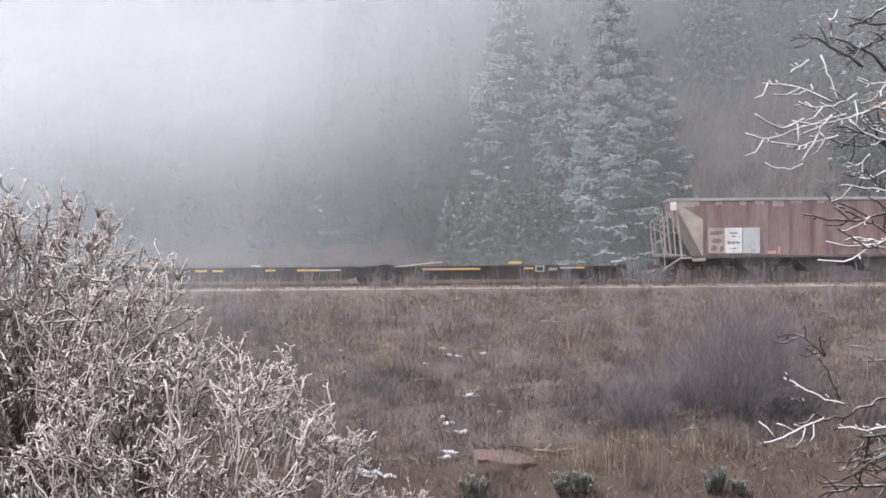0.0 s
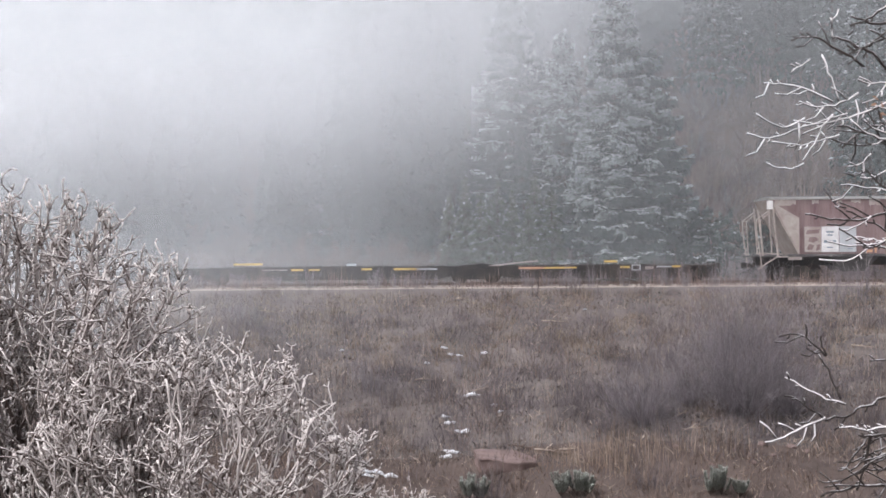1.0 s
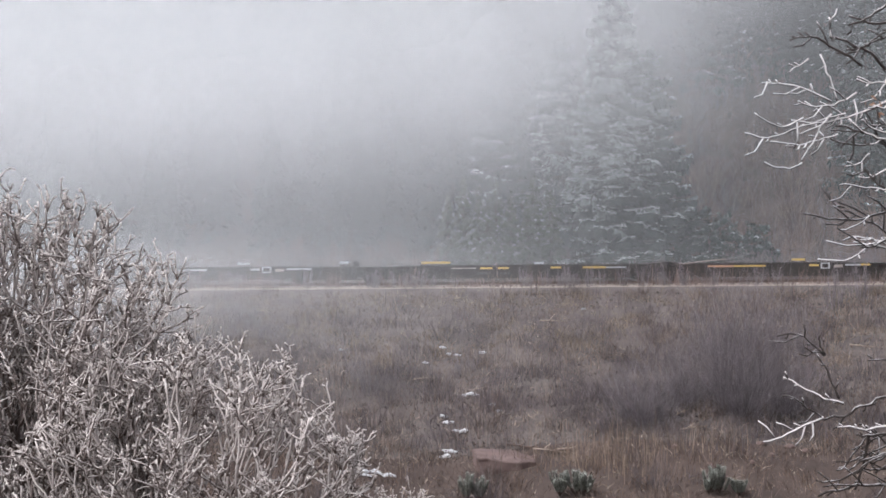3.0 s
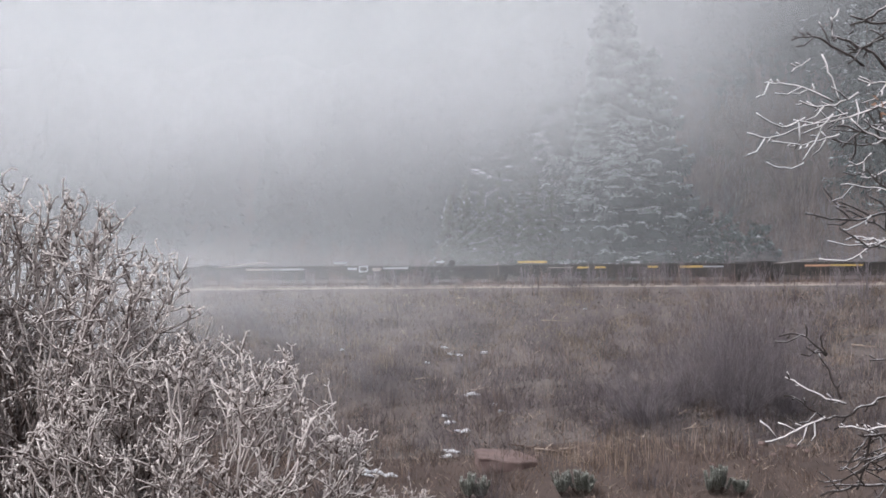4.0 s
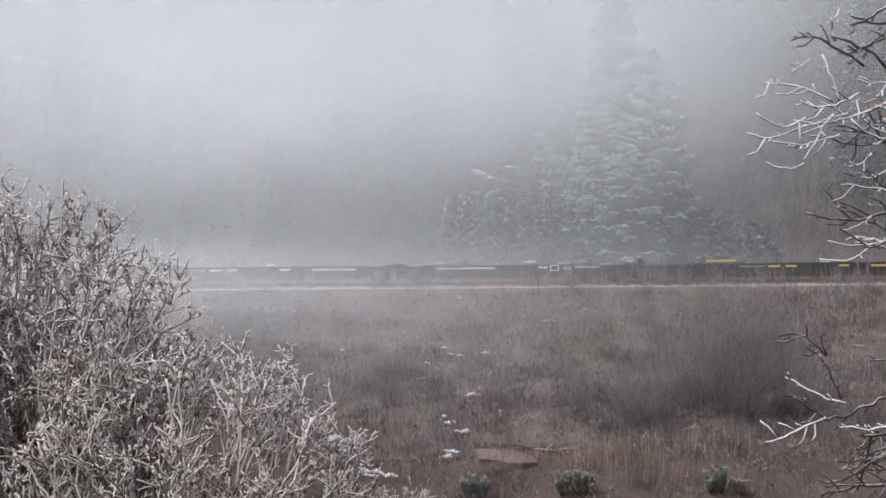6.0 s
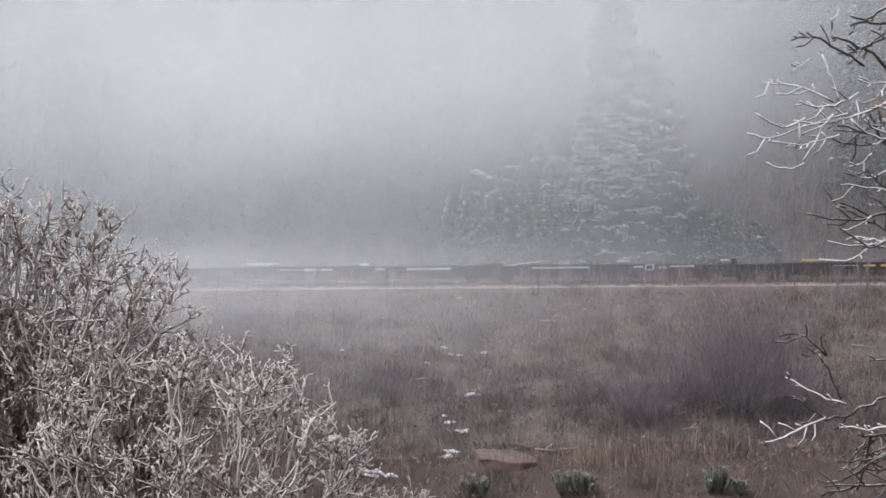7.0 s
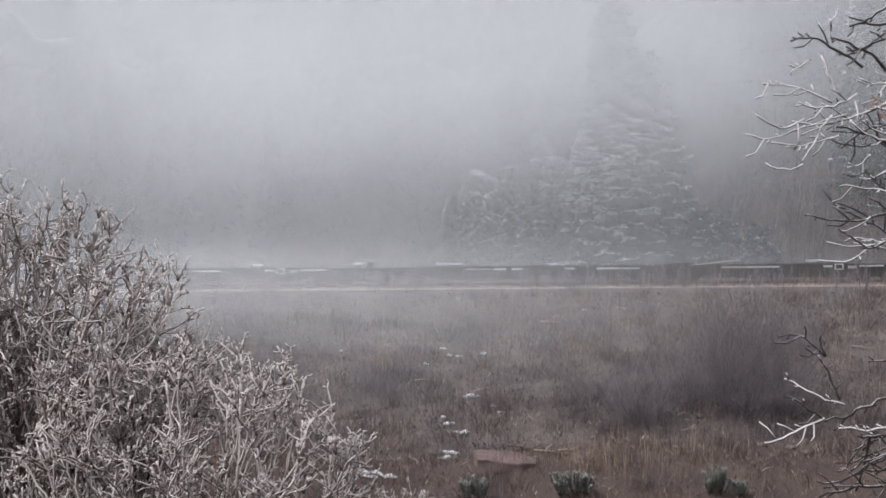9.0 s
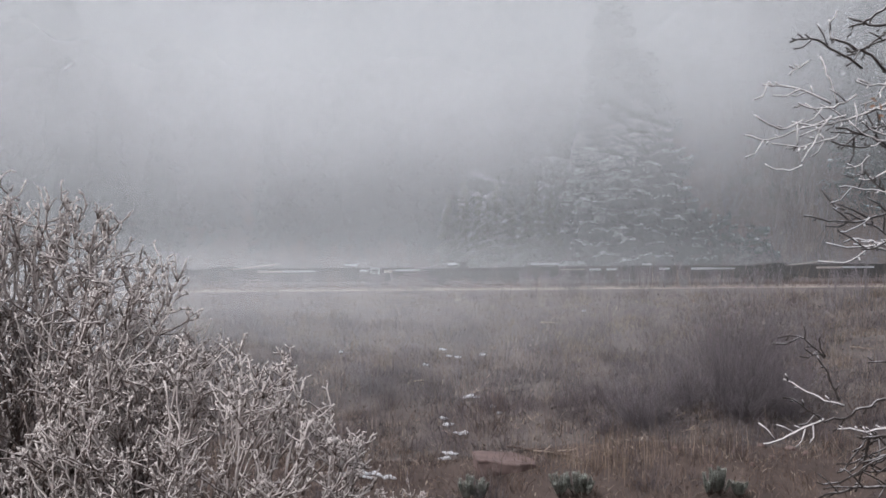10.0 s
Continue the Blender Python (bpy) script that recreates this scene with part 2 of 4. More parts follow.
# ---------------------------------------------------------------- grasses and brush
def blades(name, rng, n, where, height, width, mats, lean=0.35, clump=0.0):
    """Many bent blades: where(rng, n) gives x, y; each blade is two quads."""
    x, y = where(rng, n)
    z = ground_z(x, y) - 0.04
    h = height[0] + (height[1] - height[0]) * rng.random(n) ** 1.7
    if clump:
        k = sum(np.sin(x * math.cos(j * 1.9) * (0.5 + 0.55 * j) + y * math.sin(j * 1.9) * (0.5 + 0.55 * j) + j * j) for j in range(1, 8)) / 3.0
        h = h * (0.5 + clump * np.clip(k, 0, 1.2) ** 1.5)
    w = width * (0.6 + 0.8 * rng.random(n))
    a = rng.random(n) * 2 * np.pi
    l = lean * h * rng.random(n)
    lx, ly = np.cos(a) * l, np.sin(a) * l
    t = rng.random(n) * np.pi
    wx, wy = np.cos(t) * w * 0.5, np.sin(t) * w * 0.3
    base = np.stack([x, y, z], -1)
    mid = base + np.stack([lx * 0.35, ly * 0.35, h * 0.55], -1)
    top = base + np.stack([lx, ly, h], -1)
    side = np.stack([wx, wy, np.zeros(n)], -1)
    v = np.stack([base - side, base + side, mid - side * 0.8, mid + side * 0.8, top - side * 0.25, top + side * 0.25], 1).reshape(-1, 3)
    k = np.arange(n)[:, None] * 6
    q = np.concatenate([k + [0, 1, 3, 2], k + [2, 3, 5, 4]], 1).reshape(-1, 4)
    return new(name, quick_mesh(name, v, q, mats))


def bank(y0, y1, x0=-34, x1=34):
    def where(rng, n):
        y = y0 + (y1 - y0) * rng.random(n)
        x = (x0 + (x1 - x0) * rng.random(n)) * y / 60
        return x, y
    return where


def brush_mesh(name, rng, stems, radius, height, mat, thick=0.012, spread=0.9, forks=3):
    """A bare thicket: thin stems fanning from the ground into a dome, each with forked side shoots."""
    V, Q = [], []

    def strand(p, d, length, r, bend, k=4):
        pts = []
        p, d = np.array(p), np.array(d) / np.linalg.norm(d)
        for i in range(k):
            pts.append(p.copy())
            d = d + bend * rng.normal(0, 1, 3) + np.array([0, 0, 0.05])
            d = d / np.linalg.norm(d)
            p = p + d * length / (k - 1)
        base = len(V)
        for i, c in enumerate(pts):
            rr = r * (1 - 0.7 * i / (k - 1))
            for ang in (0.3, 2.4, 4.5):
                V.append(c + rr * np.array([math.cos(ang), math.sin(ang), 0]))
        for i in range(k - 1):
            for j in range(3):
                a, b = base + i * 3 + j, base + i * 3 + (j + 1) % 3
                Q.append((a, b, b + 3, a + 3))
        return pts

    for _ in range(stems):
        a = rng.random() * 2 * math.pi
        t = math.sqrt(rng.random())
        rr = radius * 0.45 * t
        p = np.array([math.cos(a) * rr, math.sin(a) * rr, -0.1])
        out = np.array([math.cos(a), math.sin(a), 0]) * spread * t * radius / height + rng.normal(0, 0.12, 3)
        h = height * (0.5 + 0.5 * rng.random()) * math.sqrt(1.05 - 0.55 * t * t)
        pts = strand(p, out + np.array([0, 0, 1.0]), h, thick, 0.09)
        for _ in range(forks):
            i = rng.integers(1, 3)
            d2 = pts[i + 1] - pts[i]
            d2 = d2 / np.linalg.norm(d2) + rng.normal(0, 0.42, 3)
            strand(pts[i], d2, h * (0.2 + 0.3 * rng.random()), thick * 0.6, 0.14, 3)
    return quick_mesh(name, np.array(V), np.array(Q), [mat])


def dome_mesh(name, rng, stems, radius, height, mat, thick, sector, forks=7):
    """One wedge of a rounded leafless bush: crooked stems from the root to a dome, dense fine shoots towards its shell."""
    V, Q = [], []

    def strand(p, goal, r, k, wander):
        p, goal = np.array(p), np.array(goal)
        way = goal - p
        size = np.linalg.norm(way)
        pts = [p + way * t + (rng.normal(0, wander, 3) * size if 0 < t < 1 else 0) + np.array([0, 0, 0.10 * size * math.sin(math.pi * t)]) for t in np.linspace(0, 1, k)]
        base = len(V)
        for i, c in enumerate(pts):
            rr = r * (1 - 0.65 * i / (k - 1))
            for ang in (0.3, 2.4, 4.5):
                V.append(c + rr * np.array([math.cos(ang), math.sin(ang), 0]))
        for i in range(k - 1):
            for j in range(3):
                a, b = base + i * 3 + j, base + i * 3 + (j + 1) % 3
                Q.append((a, b, b + 3, a + 3))
        return pts

    for _ in range(stems):
        a = sector[0] + (sector[1] - sector[0]) * rng.random()
        c = 1 - rng.random() * 0.93
        reach = 0.62 + 0.38 * rng.random() ** 0.7
        flat = math.sqrt(1 - c * c)
        goal = np.array([math.cos(a) * flat * radius, math.sin(a) * flat * radius, c * height]) * reach
        root = np.array([math.cos(a), math.sin(a), 0]) * radius * 0.28 * rng.random() + np.array([0, 0, -0.1])
        pts = strand(root, goal, thick, 5, 0.035)
        d = (pts[4] - pts[2]) / np.linalg.norm(pts[4] - pts[2])
        for _ in range(forks):
            i = rng.integers(1, 5)
            q = pts[i] + (pts[i - 1] - pts[i]) * rng.random()
            l = height * (0.10 + 0.16 * rng.random())
            f = strand(q, q + (d + rng.normal(0, 0.75, 3) + np.array([0, 0, 0.15])) * l, thick * 0.55, 3, 0.06)
            for _ in range(2):
                q2 = f[1] + (f[2] - f[1]) * rng.random()
                strand(q2, q2 + (d * 0.6 + rng.normal(0, 0.6, 3) + np.array([0, 0, 0.2])) * l * 0.55, thick * 0.4, 3, 0.06)
    return quick_mesh(name, np.array(V), np.array(Q), [mat])


# ---------------------------------------------------------------- conifers
def conifer(rng, height, radius, detail, frost, needle, wind=4.0, skirt=0.03, size=1.0, power=0.62, gap=1.0, pad=0.0):
    """A spruce at the origin, as meshes of the trunk with its limbs and of the crown: whorls of flat drooping boughs,
    each a pad of small sprays with hoarfrost on its outer rim and bare dark ones hanging below. detail: sprays to the metre of a bough."""
    trunk = Geo()
    trunk.tube([(0, 0, -0.6), (0.02, 0, height * 0.3), (-0.03, 0.02, height * 0.65), (0, 0, height)],
               [height * 0.017, height * 0.012, height * 0.006, 0.015], 8)
    V, MI = [], []
    z = height * skirt
    while z < height * 0.992:
        u = z / height
        prof = (1 - u) ** power * (0.8 + 0.2 * min(1, u * 7))
        length = radius * prof + 0.06
        count = int(6 + 6 * (1 - u) + rng.random() * 2)
        a0 = rng.random() * 6.28
        for b in range(count):
            a = a0 + 6.283 * b / count + rng.normal(0, 0.22)
            L = length * (0.70 + 0.40 * rng.random())
            zz = z + rng.normal(0, 0.22)
            droop = 0.10 + 0.34 * (1 - u) + rng.normal(0, 0.08)
            ca, sa = math.cos(a), math.sin(a)
            n = max(6, int(L * detail))
            s = np.sqrt(0.05 + 0.95 * rng.random(n))
            lat = (rng.random(n) - 0.5) * 2
            off = lat * 0.32 * L * np.sqrt(np.clip(1.06 - s ** 2, 0, 1))
            r = L * s
            sag = droop * L * (s - 0.35 * s ** 3)
            lump = 0.05 * np.sin(9 * s + 5 * lat + b)
            h = zz + 0.25 * L * s * u ** 2 - sag - 0.45 * np.abs(off) * s + rng.normal(0, 0.15) * off + lump
            if detail >= 14:
                trunk.tube([(0, 0, zz), (ca * L * 0.5, sa * L * 0.5, zz - droop * L * 0.45), (ca * L * 0.9, sa * L * 0.9, zz - droop * L * 0.62 - 0.03)],
                           [0.045 * (1.2 - u), 0.028 * (1.1 - u) + 0.004, 0.004], 3)
            windward = 0.5 + 0.5 * math.cos(a - wind)
            coat = frost * (0.36 + 0.64 * windward) * (0.20 + 0.95 * u) * (0.6 + 0.6 * rng.random())
            for hang in ((0, 1, 1) if pad else (0, 1)):
                yaw = a + lat * 0.9 + rng.normal(0, 0.4, n)
                big = size * (0.11 + 0.14 * rng.random(n)) * (0.7 + 0.3 * (1 - u))
                dz = -0.05 - 0.30 * rng.random(n) if not hang else -0.8 - 0.9 * rng.random(n)
                p = np.stack([ca * r - sa * off, sa * r + ca * off, h - ((0.05 + 0.10 * rng.random(n) * size + pad * rng.random(n) * (1.2 - u)) if hang else 0)], -1) + rng.normal(0, 0.025, (n, 3))
                d = np.stack([np.cos(yaw), np.sin(yaw), dz], -1)
                side = np.stack([-np.sin(yaw), np.cos(yaw), rng.normal(0, 0.4, n)], -1)
                w = big * (0.24 + 0.14 * rng.random(n))
                m = p + d * (big * 0.5)[:, None] + np.array([0, 0, 0.02])
                t = p + d * big[:, None]
                V.append(np.stack([p, m - side * w[:, None], t, m + side * w[:, None]], 1))
                rim = np.maximum(s, 0.45 * s + 0.55 * np.abs(lat)) + 0.06 * np.sin(6 * s * L + 3 * lat + b) + rng.normal(0, 0.05, n)
                edge = 1.06 - 0.43 * min(1.1, coat)
                MI.append(np.where(rim > edge, 2, np.where(rim > edge - 0.16, 1, 0)) * (1 if coat > 0.08 else 0) if not hang else (rim > edge + 0.16).astype(int) * (1 if coat > 0.6 else 0))
        z += (0.40 + 0.2 * rng.random()) * (1.2 - 0.55 * u) * gap
    if detail < 5:
        zs = np.linspace(0.04, 0.97, 15) * height
        ang = np.linspace(0, 6.2832, 13)
        rad = (radius * 0.78 * (1 - zs / height) ** power)[:, None] * (1 + 0.22 * rng.normal(0, 1, (15, 13)))
        rad[:, -1] = rad[:, 0]
        P = np.stack([rad * np.cos(ang), rad * np.sin(ang), zs[:, None] + 0.35 * rng.normal(0, 1, (15, 13)) * (np.arange(13) < 12)], -1)
        P[:, -1] = P[:, 0]
        V.append(np.stack([P[:-1, :-1], P[:-1, 1:], P[1:, 1:], P[1:, :-1]], 2).reshape(-1, 4, 3))
        MI.append(np.zeros(len(V[-1]), int))
    v = np.concatenate(V).reshape(-1, 3)
    q = np.arange(len(v)).reshape(-1, 4)
    return trunk.mesh("trunk", M["bark"], True), quick_mesh("crown", v, q, [needle, M["dusted"], M["frost"]], np.concatenate(MI))


def place_tree(meshes, x, y, z, size=1.0, turn=0.0, label="", group=""):
    e = new("spruce_tree")
    for name, me in zip(("trunk", "crown"), meshes):
        ob = new(name, me)
        ob.parent = e
    e.matrix_world = Matrix.Translation((x, y, z)) @ Euler((0, 0, turn)).to_matrix().to_4x4() @ Matrix.Scale(size, 4)
    return tagged(e, label, "tree", group)


def tree_at(sx, tip, depth, rng, width, detail, frost, needle, label, group="", size=1.0, power=0.62, gap=1.0, pad=0.0):
    """A tree whose tip shows under these angles: sx, tip in the units of F from the axis."""
    x = sx * depth / F
    g = float(ground_z(x, depth))
    h = max(1.5, EYE + tip * depth / F - g)
    return place_tree(conifer(rng, h, width, detail, frost, needle, size=size, power=power, gap=gap, pad=pad), x, depth, g, 1, 0, label, group)


# ---------------------------------------------------------------- shrubs with rime
def shrub(rng, centre, radii, root, root_spread, stems, label, thin=0.0066, sides=(9, 4.2)):
    """A bare shrub: dark stems arch outwards and up from the root, fork into side shoots that curve upwards, and end in upright rimed twigs with short spurs; each stem is one part."""
    C, Rr = np.array(centre, float), np.array(radii, float)
    small = Rr[2] < 1.3

    def inside(p, k=1.0):
        return (((p - C) / Rr) ** 2).sum() < k

    def shoot(g, p, d, length, r0, r1, bend, mi, lift=0.03, step=0.07):
        n = max(3, int(length / step) + 1)
        pts, rr = [], []
        p, d = np.array(p, float), np.array(d, float) / np.linalg.norm(d)
        for i in range(n):
            pts.append(p.copy())
            rr.append(r0 + (r1 - r0) * i / (n - 1))
            d = d + rng.normal(0, bend, 3)
            d[2] += lift
            d /= np.linalg.norm(d)
            p = p + d * length / (n - 1)
        g.tube(pts, rr, 4, mi)
        return pts

    def twig(g, p, d, length):
        """A blunt rimed twig with knobbly spurs."""
        sp = shoot(g, p, d, length, thin * 1.05, thin * 0.9, 0.26, 1, 0.07, 0.042)
        for _ in range(rng.integers(2, 6)):
            k = rng.integers(1, len(sp))
            v = rng.normal(0, 1, 3) * np.array([1.0, 0.8, 0.5]) + np.array([0, 0, 0.45])
            v = v / np.linalg.norm(v) * (0.016 + 0.034 * rng.random())
            g.tube([sp[k], sp[k] + v * 0.6, sp[k] + v + np.array([0, 0, 0.008])], [thin * 0.85, thin * 0.9, thin * 0.85], 4, 1)

    e = new("rimed_shrub")
    e.location = root
    inv = Matrix.Translation(-Vector(root))
    for s in range(stems):
        ang = radians(-78 + 160 * (s + rng.random()) / stems)
        q = 0.72 + 0.26 * rng.random() ** 0.6
        deep = (rng.random() - 0.5) * 1.1
        flat = math.sqrt(max(0.05, 1 - deep * deep))
        goal = C + Rr * q * np.array([math.sin(ang) * flat, deep, math.cos(ang) * flat])
        p0 = np.array(root) + rng.normal(0, 1, 3) * np.array([root_spread, root_spread * 0.6, 0])
        way = goal - p0
        mid = p0 + way * np.array([0.62, 0.62, 0.42]) + rng.normal(0, 0.07, 3)
        L = np.linalg.norm(way)
        n = max(10, int(L / 0.09))
        main, jog = [], np.zeros(3)
        for i in range(n):
            t = i / (n - 1)
            jog = jog * 0.8 + rng.normal(0, 0.012, 3)
            main.append(p0 * (1 - t) ** 2 + 2 * mid * t * (1 - t) + goal * t * t + jog)
        thick = 0.011 + 0.009 * rng.random()
        rr = [thick + (thin * 1.3 - thick) * (i / (n - 1)) ** 0.7 for i in range(n)]
        g = Geo()
        k = int(n * 0.72)
        g.tube(main[:k + 1], rr[:k + 1], 5, 0)
        g.tube(main[k:], rr[k:], 5, 1)
        for _ in range(int(sides[0] * L / 2.6)):
            t = 0.22 + 0.76 * rng.random() ** 0.8
            i = min(int(n * t), n - 2)
            d = main[i + 1] - main[i]
            d = d / np.linalg.norm(d)
            v = rng.normal(0, 1, 3)
            v -= d * (v @ d)
            v /= np.linalg.norm(v)
            d = d + v * (0.45 + 0.5 * rng.random()) + np.array([0, 0, 0.10])
            d /= np.linalg.norm(d)
            l2 = (0.45 + 0.75 * rng.random()) * (1.15 - 0.6 * t) * (0.7 if small else 1.0)
            for _ in range(4):
                if inside(main[i] + (d + np.array([0, 0, 0.25])) * l2, 0.98):
                    break
                l2 *= 0.68
            inner = t < 0.58
            tw = shoot(g, main[i], d, l2, thin * (1.5 if inner else 1.25), thin * 1.0, 0.17, 0 if inner else 1, 0.05, 0.06)
            for j in range(int((sides[1] if not inner else sides[1] * 0.7) * l2 / 0.5) + 2):
                j = len(tw) - 1 if j == 0 else rng.integers(1, len(tw))
                d3 = tw[j] - tw[j - 1]
                d3 = d3 / np.linalg.norm(d3) * 0.55 + rng.normal(0, 0.42, 3) + np.array([0, 0, 0.36])
                d3 /= np.linalg.norm(d3)
                l3 = 0.09 + 0.22 * rng.random()
                if not inside(tw[j] + d3 * l3, 1.08):
                    l3 *= 0.5
                twig(g, tw[j], d3, l3)
        for _ in range(3):
            twig(g, main[n - 1 - rng.integers(0, 3)], np.array([0, 0, 1.0]) + rng.normal(0, 0.3, 3), 0.10 + 0.12 * rng.random())
        ob = part("stem", g, [M["rime_stem"], M["rime"]], e, smooth=True)
        ob.matrix_local = inv
    return tagged(e, label, "shrub")


# ---------------------------------------------------------------- train
def truck(parent, x, wheels):
    """A two-axle truck with side frames, bolster and turning wheelsets."""
    t = new("truck")
    t.parent = parent
    t.location = (x, 0, 0)
    for y in (-1.0, 1.0):
        g = Geo()
        g.extrude([(-1.25, 0.42), (-0.95, 0.3), (-0.35, 0.2), (0.35, 0.2), (0.95, 0.3), (1.25, 0.42), (1.25, 0.58), (0.6, 0.62), (0.35, 0.78), (-0.35, 0.78), (-0.6, 0.62), (-1.25, 0.58)], y - 0.07, y + 0.07)
        for cx in (-0.86, 0.86):
            g.wheel(cx, y + (0.12 if y > 0 else -0.12), 0.46, 0.13, 0.12, 12)
        for cx in (-0.2, 0, 0.2):
            g.wheel(cx, y, 0.34, 0.01, 0.2, 6)
        part("side_frame", g, M["steel"], t)
    part("bolster", Geo().box(-0.2, 0.2, -1.1, 1.1, 0.5, 0.76), M["steel"], t)
    for cx in (-0.86, 0.86):
        g = Geo()
        for y in (-0.76, 0.76):
            s = -1 if y < 0 else 1
            g.wheel(0, y, 0, 0.42, 0.09).wheel(0, y - s * 0.06, 0, 0.46, 0.03).wheel(0, y + s * 0.06, 0, 0.14, 0.06, 12)
        g.wheel(0, 0, 0, 0.08, 1.7, 12)
        w = part("wheelset", g, M["wheel"], t)
        w.location = (cx, 0, 0.42)
        wheels.append(w)
    return t


def coupler(parent, x, s):
    g = Geo().box(min(x, x + s * 0.5), max(x, x + s * 0.5), -0.09, 0.09, 0.72, 0.92)
    g.box(min(x + s * 0.42, x + s * 0.72), max(x + s * 0.42, x + s * 0.72), -0.16, 0.1, 0.68, 0.96)
    g.tube([(x, 0.35, 0.75), (x + s * 0.3, 0.37, 0.45), (x + s * 0.6, 0.3, 0.42)], 0.03, 6)
    part("coupler", g, M["steel"], parent)


def well_car(wheels, bright="yellow", faded="orange", label="empty low black container car with yellow stripes on its sills"):
    """A low articulated container car, empty: two wells between three trucks. x runs from its rear end."""
    c = new("container_car")
    Y = -1.5
    # deep side sills and well floors
    for x0, x1 in ((3.6, 15.2), (18.1, 26.4)):
        for y in (Y, -Y):
            g = Geo()
            o = [(x0 - 1.0, 0.62), (x0 + 0.5, 0.26), (x1 - 0.5, 0.26), (x1 + 1.0, 0.62), (x1 + 1.0, 0.9), (x0 - 1.0, 0.9)]
            g.extrude(o, y - 0.06, y + 0.06)
            g.box(x0 - 1, x1 + 1, y - 0.12, y + 0.12, 0.86, 0.92)
            g.box(x0 + 0.4, x1 - 0.4, y - 0.1, y + 0.1, 0.24, 0.3)
            k = int((x1 - x0) / 1.15)
            for i in range(k + 1):
                xx = x0 + (x1 - x0) * i / k
                g.box(xx - 0.04, xx + 0.04, y - 0.1, y + 0.1, 0.3, 0.86)
            part("side_sill", g, M["steel"], c)
        g = Geo()
        for i in range(7):
            xx = x0 + (x1 - x0) * (i + 0.5) / 7
            g.box(xx - 0.2, xx + 0.2, -1.4, 1.4, 0.27, 0.37)
        part("well_floor", g, M["steel"], c)
    # end platforms over the trucks
    for x0, x1 in ((-0.05, 3.7), (15.1, 18.2), (26.3, 29.3)):
        g = Geo().box(x0, x1, -1.3, 1.3, 0.8, 0.9).box(x0, x1, -0.25, 0.25, 0.66, 0.82)
        for xx in (x0 + 0.2, (x0 + x1) / 2, x1 - 0.2):
            g.box(xx - 0.06, xx + 0.06, -1.48, 1.48, 0.7, 0.84)
        part("end_platform", g, M["steel"], c)
    # dark plates added to block the bright view through the gap between cars
    for x in (-0.04, 29.1):
        g = Geo().box(x, x + 0.2, -1.32, 1.32, 0.42, 0.8).box(x - 0.1, x + 0.3, -1.4, -1.1, 0.2, 0.5).box(x - 0.1, x + 0.3, 1.1, 1.4, 0.2, 0.5)
        part("end_sill", g, M["steel"], c)
    for x0, x1 in ((0.2, 0.9), (28.4, 29.1)):
        part("stirrup_step", Geo().box(x0, x1, -1.46, -1.38, 0.22, 0.28).box(x0, x0 + 0.05, -1.46, -1.38, 0.28, 0.85).box(x1 - 0.05, x1, -1.46, -1.38, 0.28, 0.85), M["steel"], c)
        part("brake_cylinder", Geo().wheel((x0 + x1) / 2, -0.9, 0.52, 0.2, 0.5, 16).box(x0, x1, -1.0, -0.5, 0.34, 0.6), M["steel"], c)
    # raised hood over the middle joint, with hoses
    g = Geo().extrude([(15.7, 0.88), (17.7, 0.88), (17.4, 1.0), (16.9, 1.06), (16.3, 0.98), (15.9, 0.97)], -1.2, 1.2)
    part("joint_hood", g, M["steel"], c)
    g = Geo().tube([(17.3, -1.3, 0.9), (17.9, -1.32, 0.96), (18.9, -1.34, 1.08), (19.9, -1.34, 1.16)], 0.035, 6)
    part("diagonal_brace", g, M["tan"], c)
    # stripes, plates and stands
    shade = "yellow stripe" if bright == "yellow" else "faded pale stripe"
    f = Y - 0.13
    for x0, x1, z0, z1, m, lab in ((6.92, 7.55, 0.73, 0.83, bright, shade), (7.84, 8.41, 0.73, 0.83, bright, shade),
                                   (10.62, 11.16, 0.74, 0.84, bright, shade), (12.3, 13.5, 0.73, 0.84, bright, shade),
                                   (13.52, 14.6, 0.74, 0.82, "board", "faded white stripe"), (18.87, 20.2, 0.74, 0.84, faded, "faded stripe"),
                                   (20.22, 21.9, 0.75, 0.84, bright, shade), (24.2, 24.7, 0.75, 0.86, bright, shade),
                                   (26.1, 26.9, 0.77, 0.86, "board", "faded white stripe"), (26.92, 27.4, 0.77, 0.87, bright, shade),
                                   (25.5, 25.95, 0.68, 0.83, "tan", "grey plate"), (5.4, 6.7, 0.76, 0.81, "tan", "grey stripe")):
        part("stripe", Geo().box(x0, x1, f - 0.012, f + 0.02, z0, z1), M[m], c, lab)
    g = Geo().box(24.8, 25.28, f - 0.01, f + 0.02, 0.62, 0.68).box(24.8, 25.28, f - 0.01, f + 0.02, 0.88, 0.94).box(24.8, 24.87, f - 0.01, f + 0.02, 0.68, 0.88).box(25.21, 25.28, f - 0.01, f + 0.02, 0.68, 0.88)
    part("placard_frame", g, M["board"], c, "white square placard frame")
    g = Geo()
    for i in range(9):
        if i != 4:
            g.box(6.75 + i * 0.2, 6.88 + i * 0.2, f - 0.012, f + 0.02, 0.46, 0.58)
    part("lettering", g, M["undergrey"], c, "row of faint unreadable grey marks")
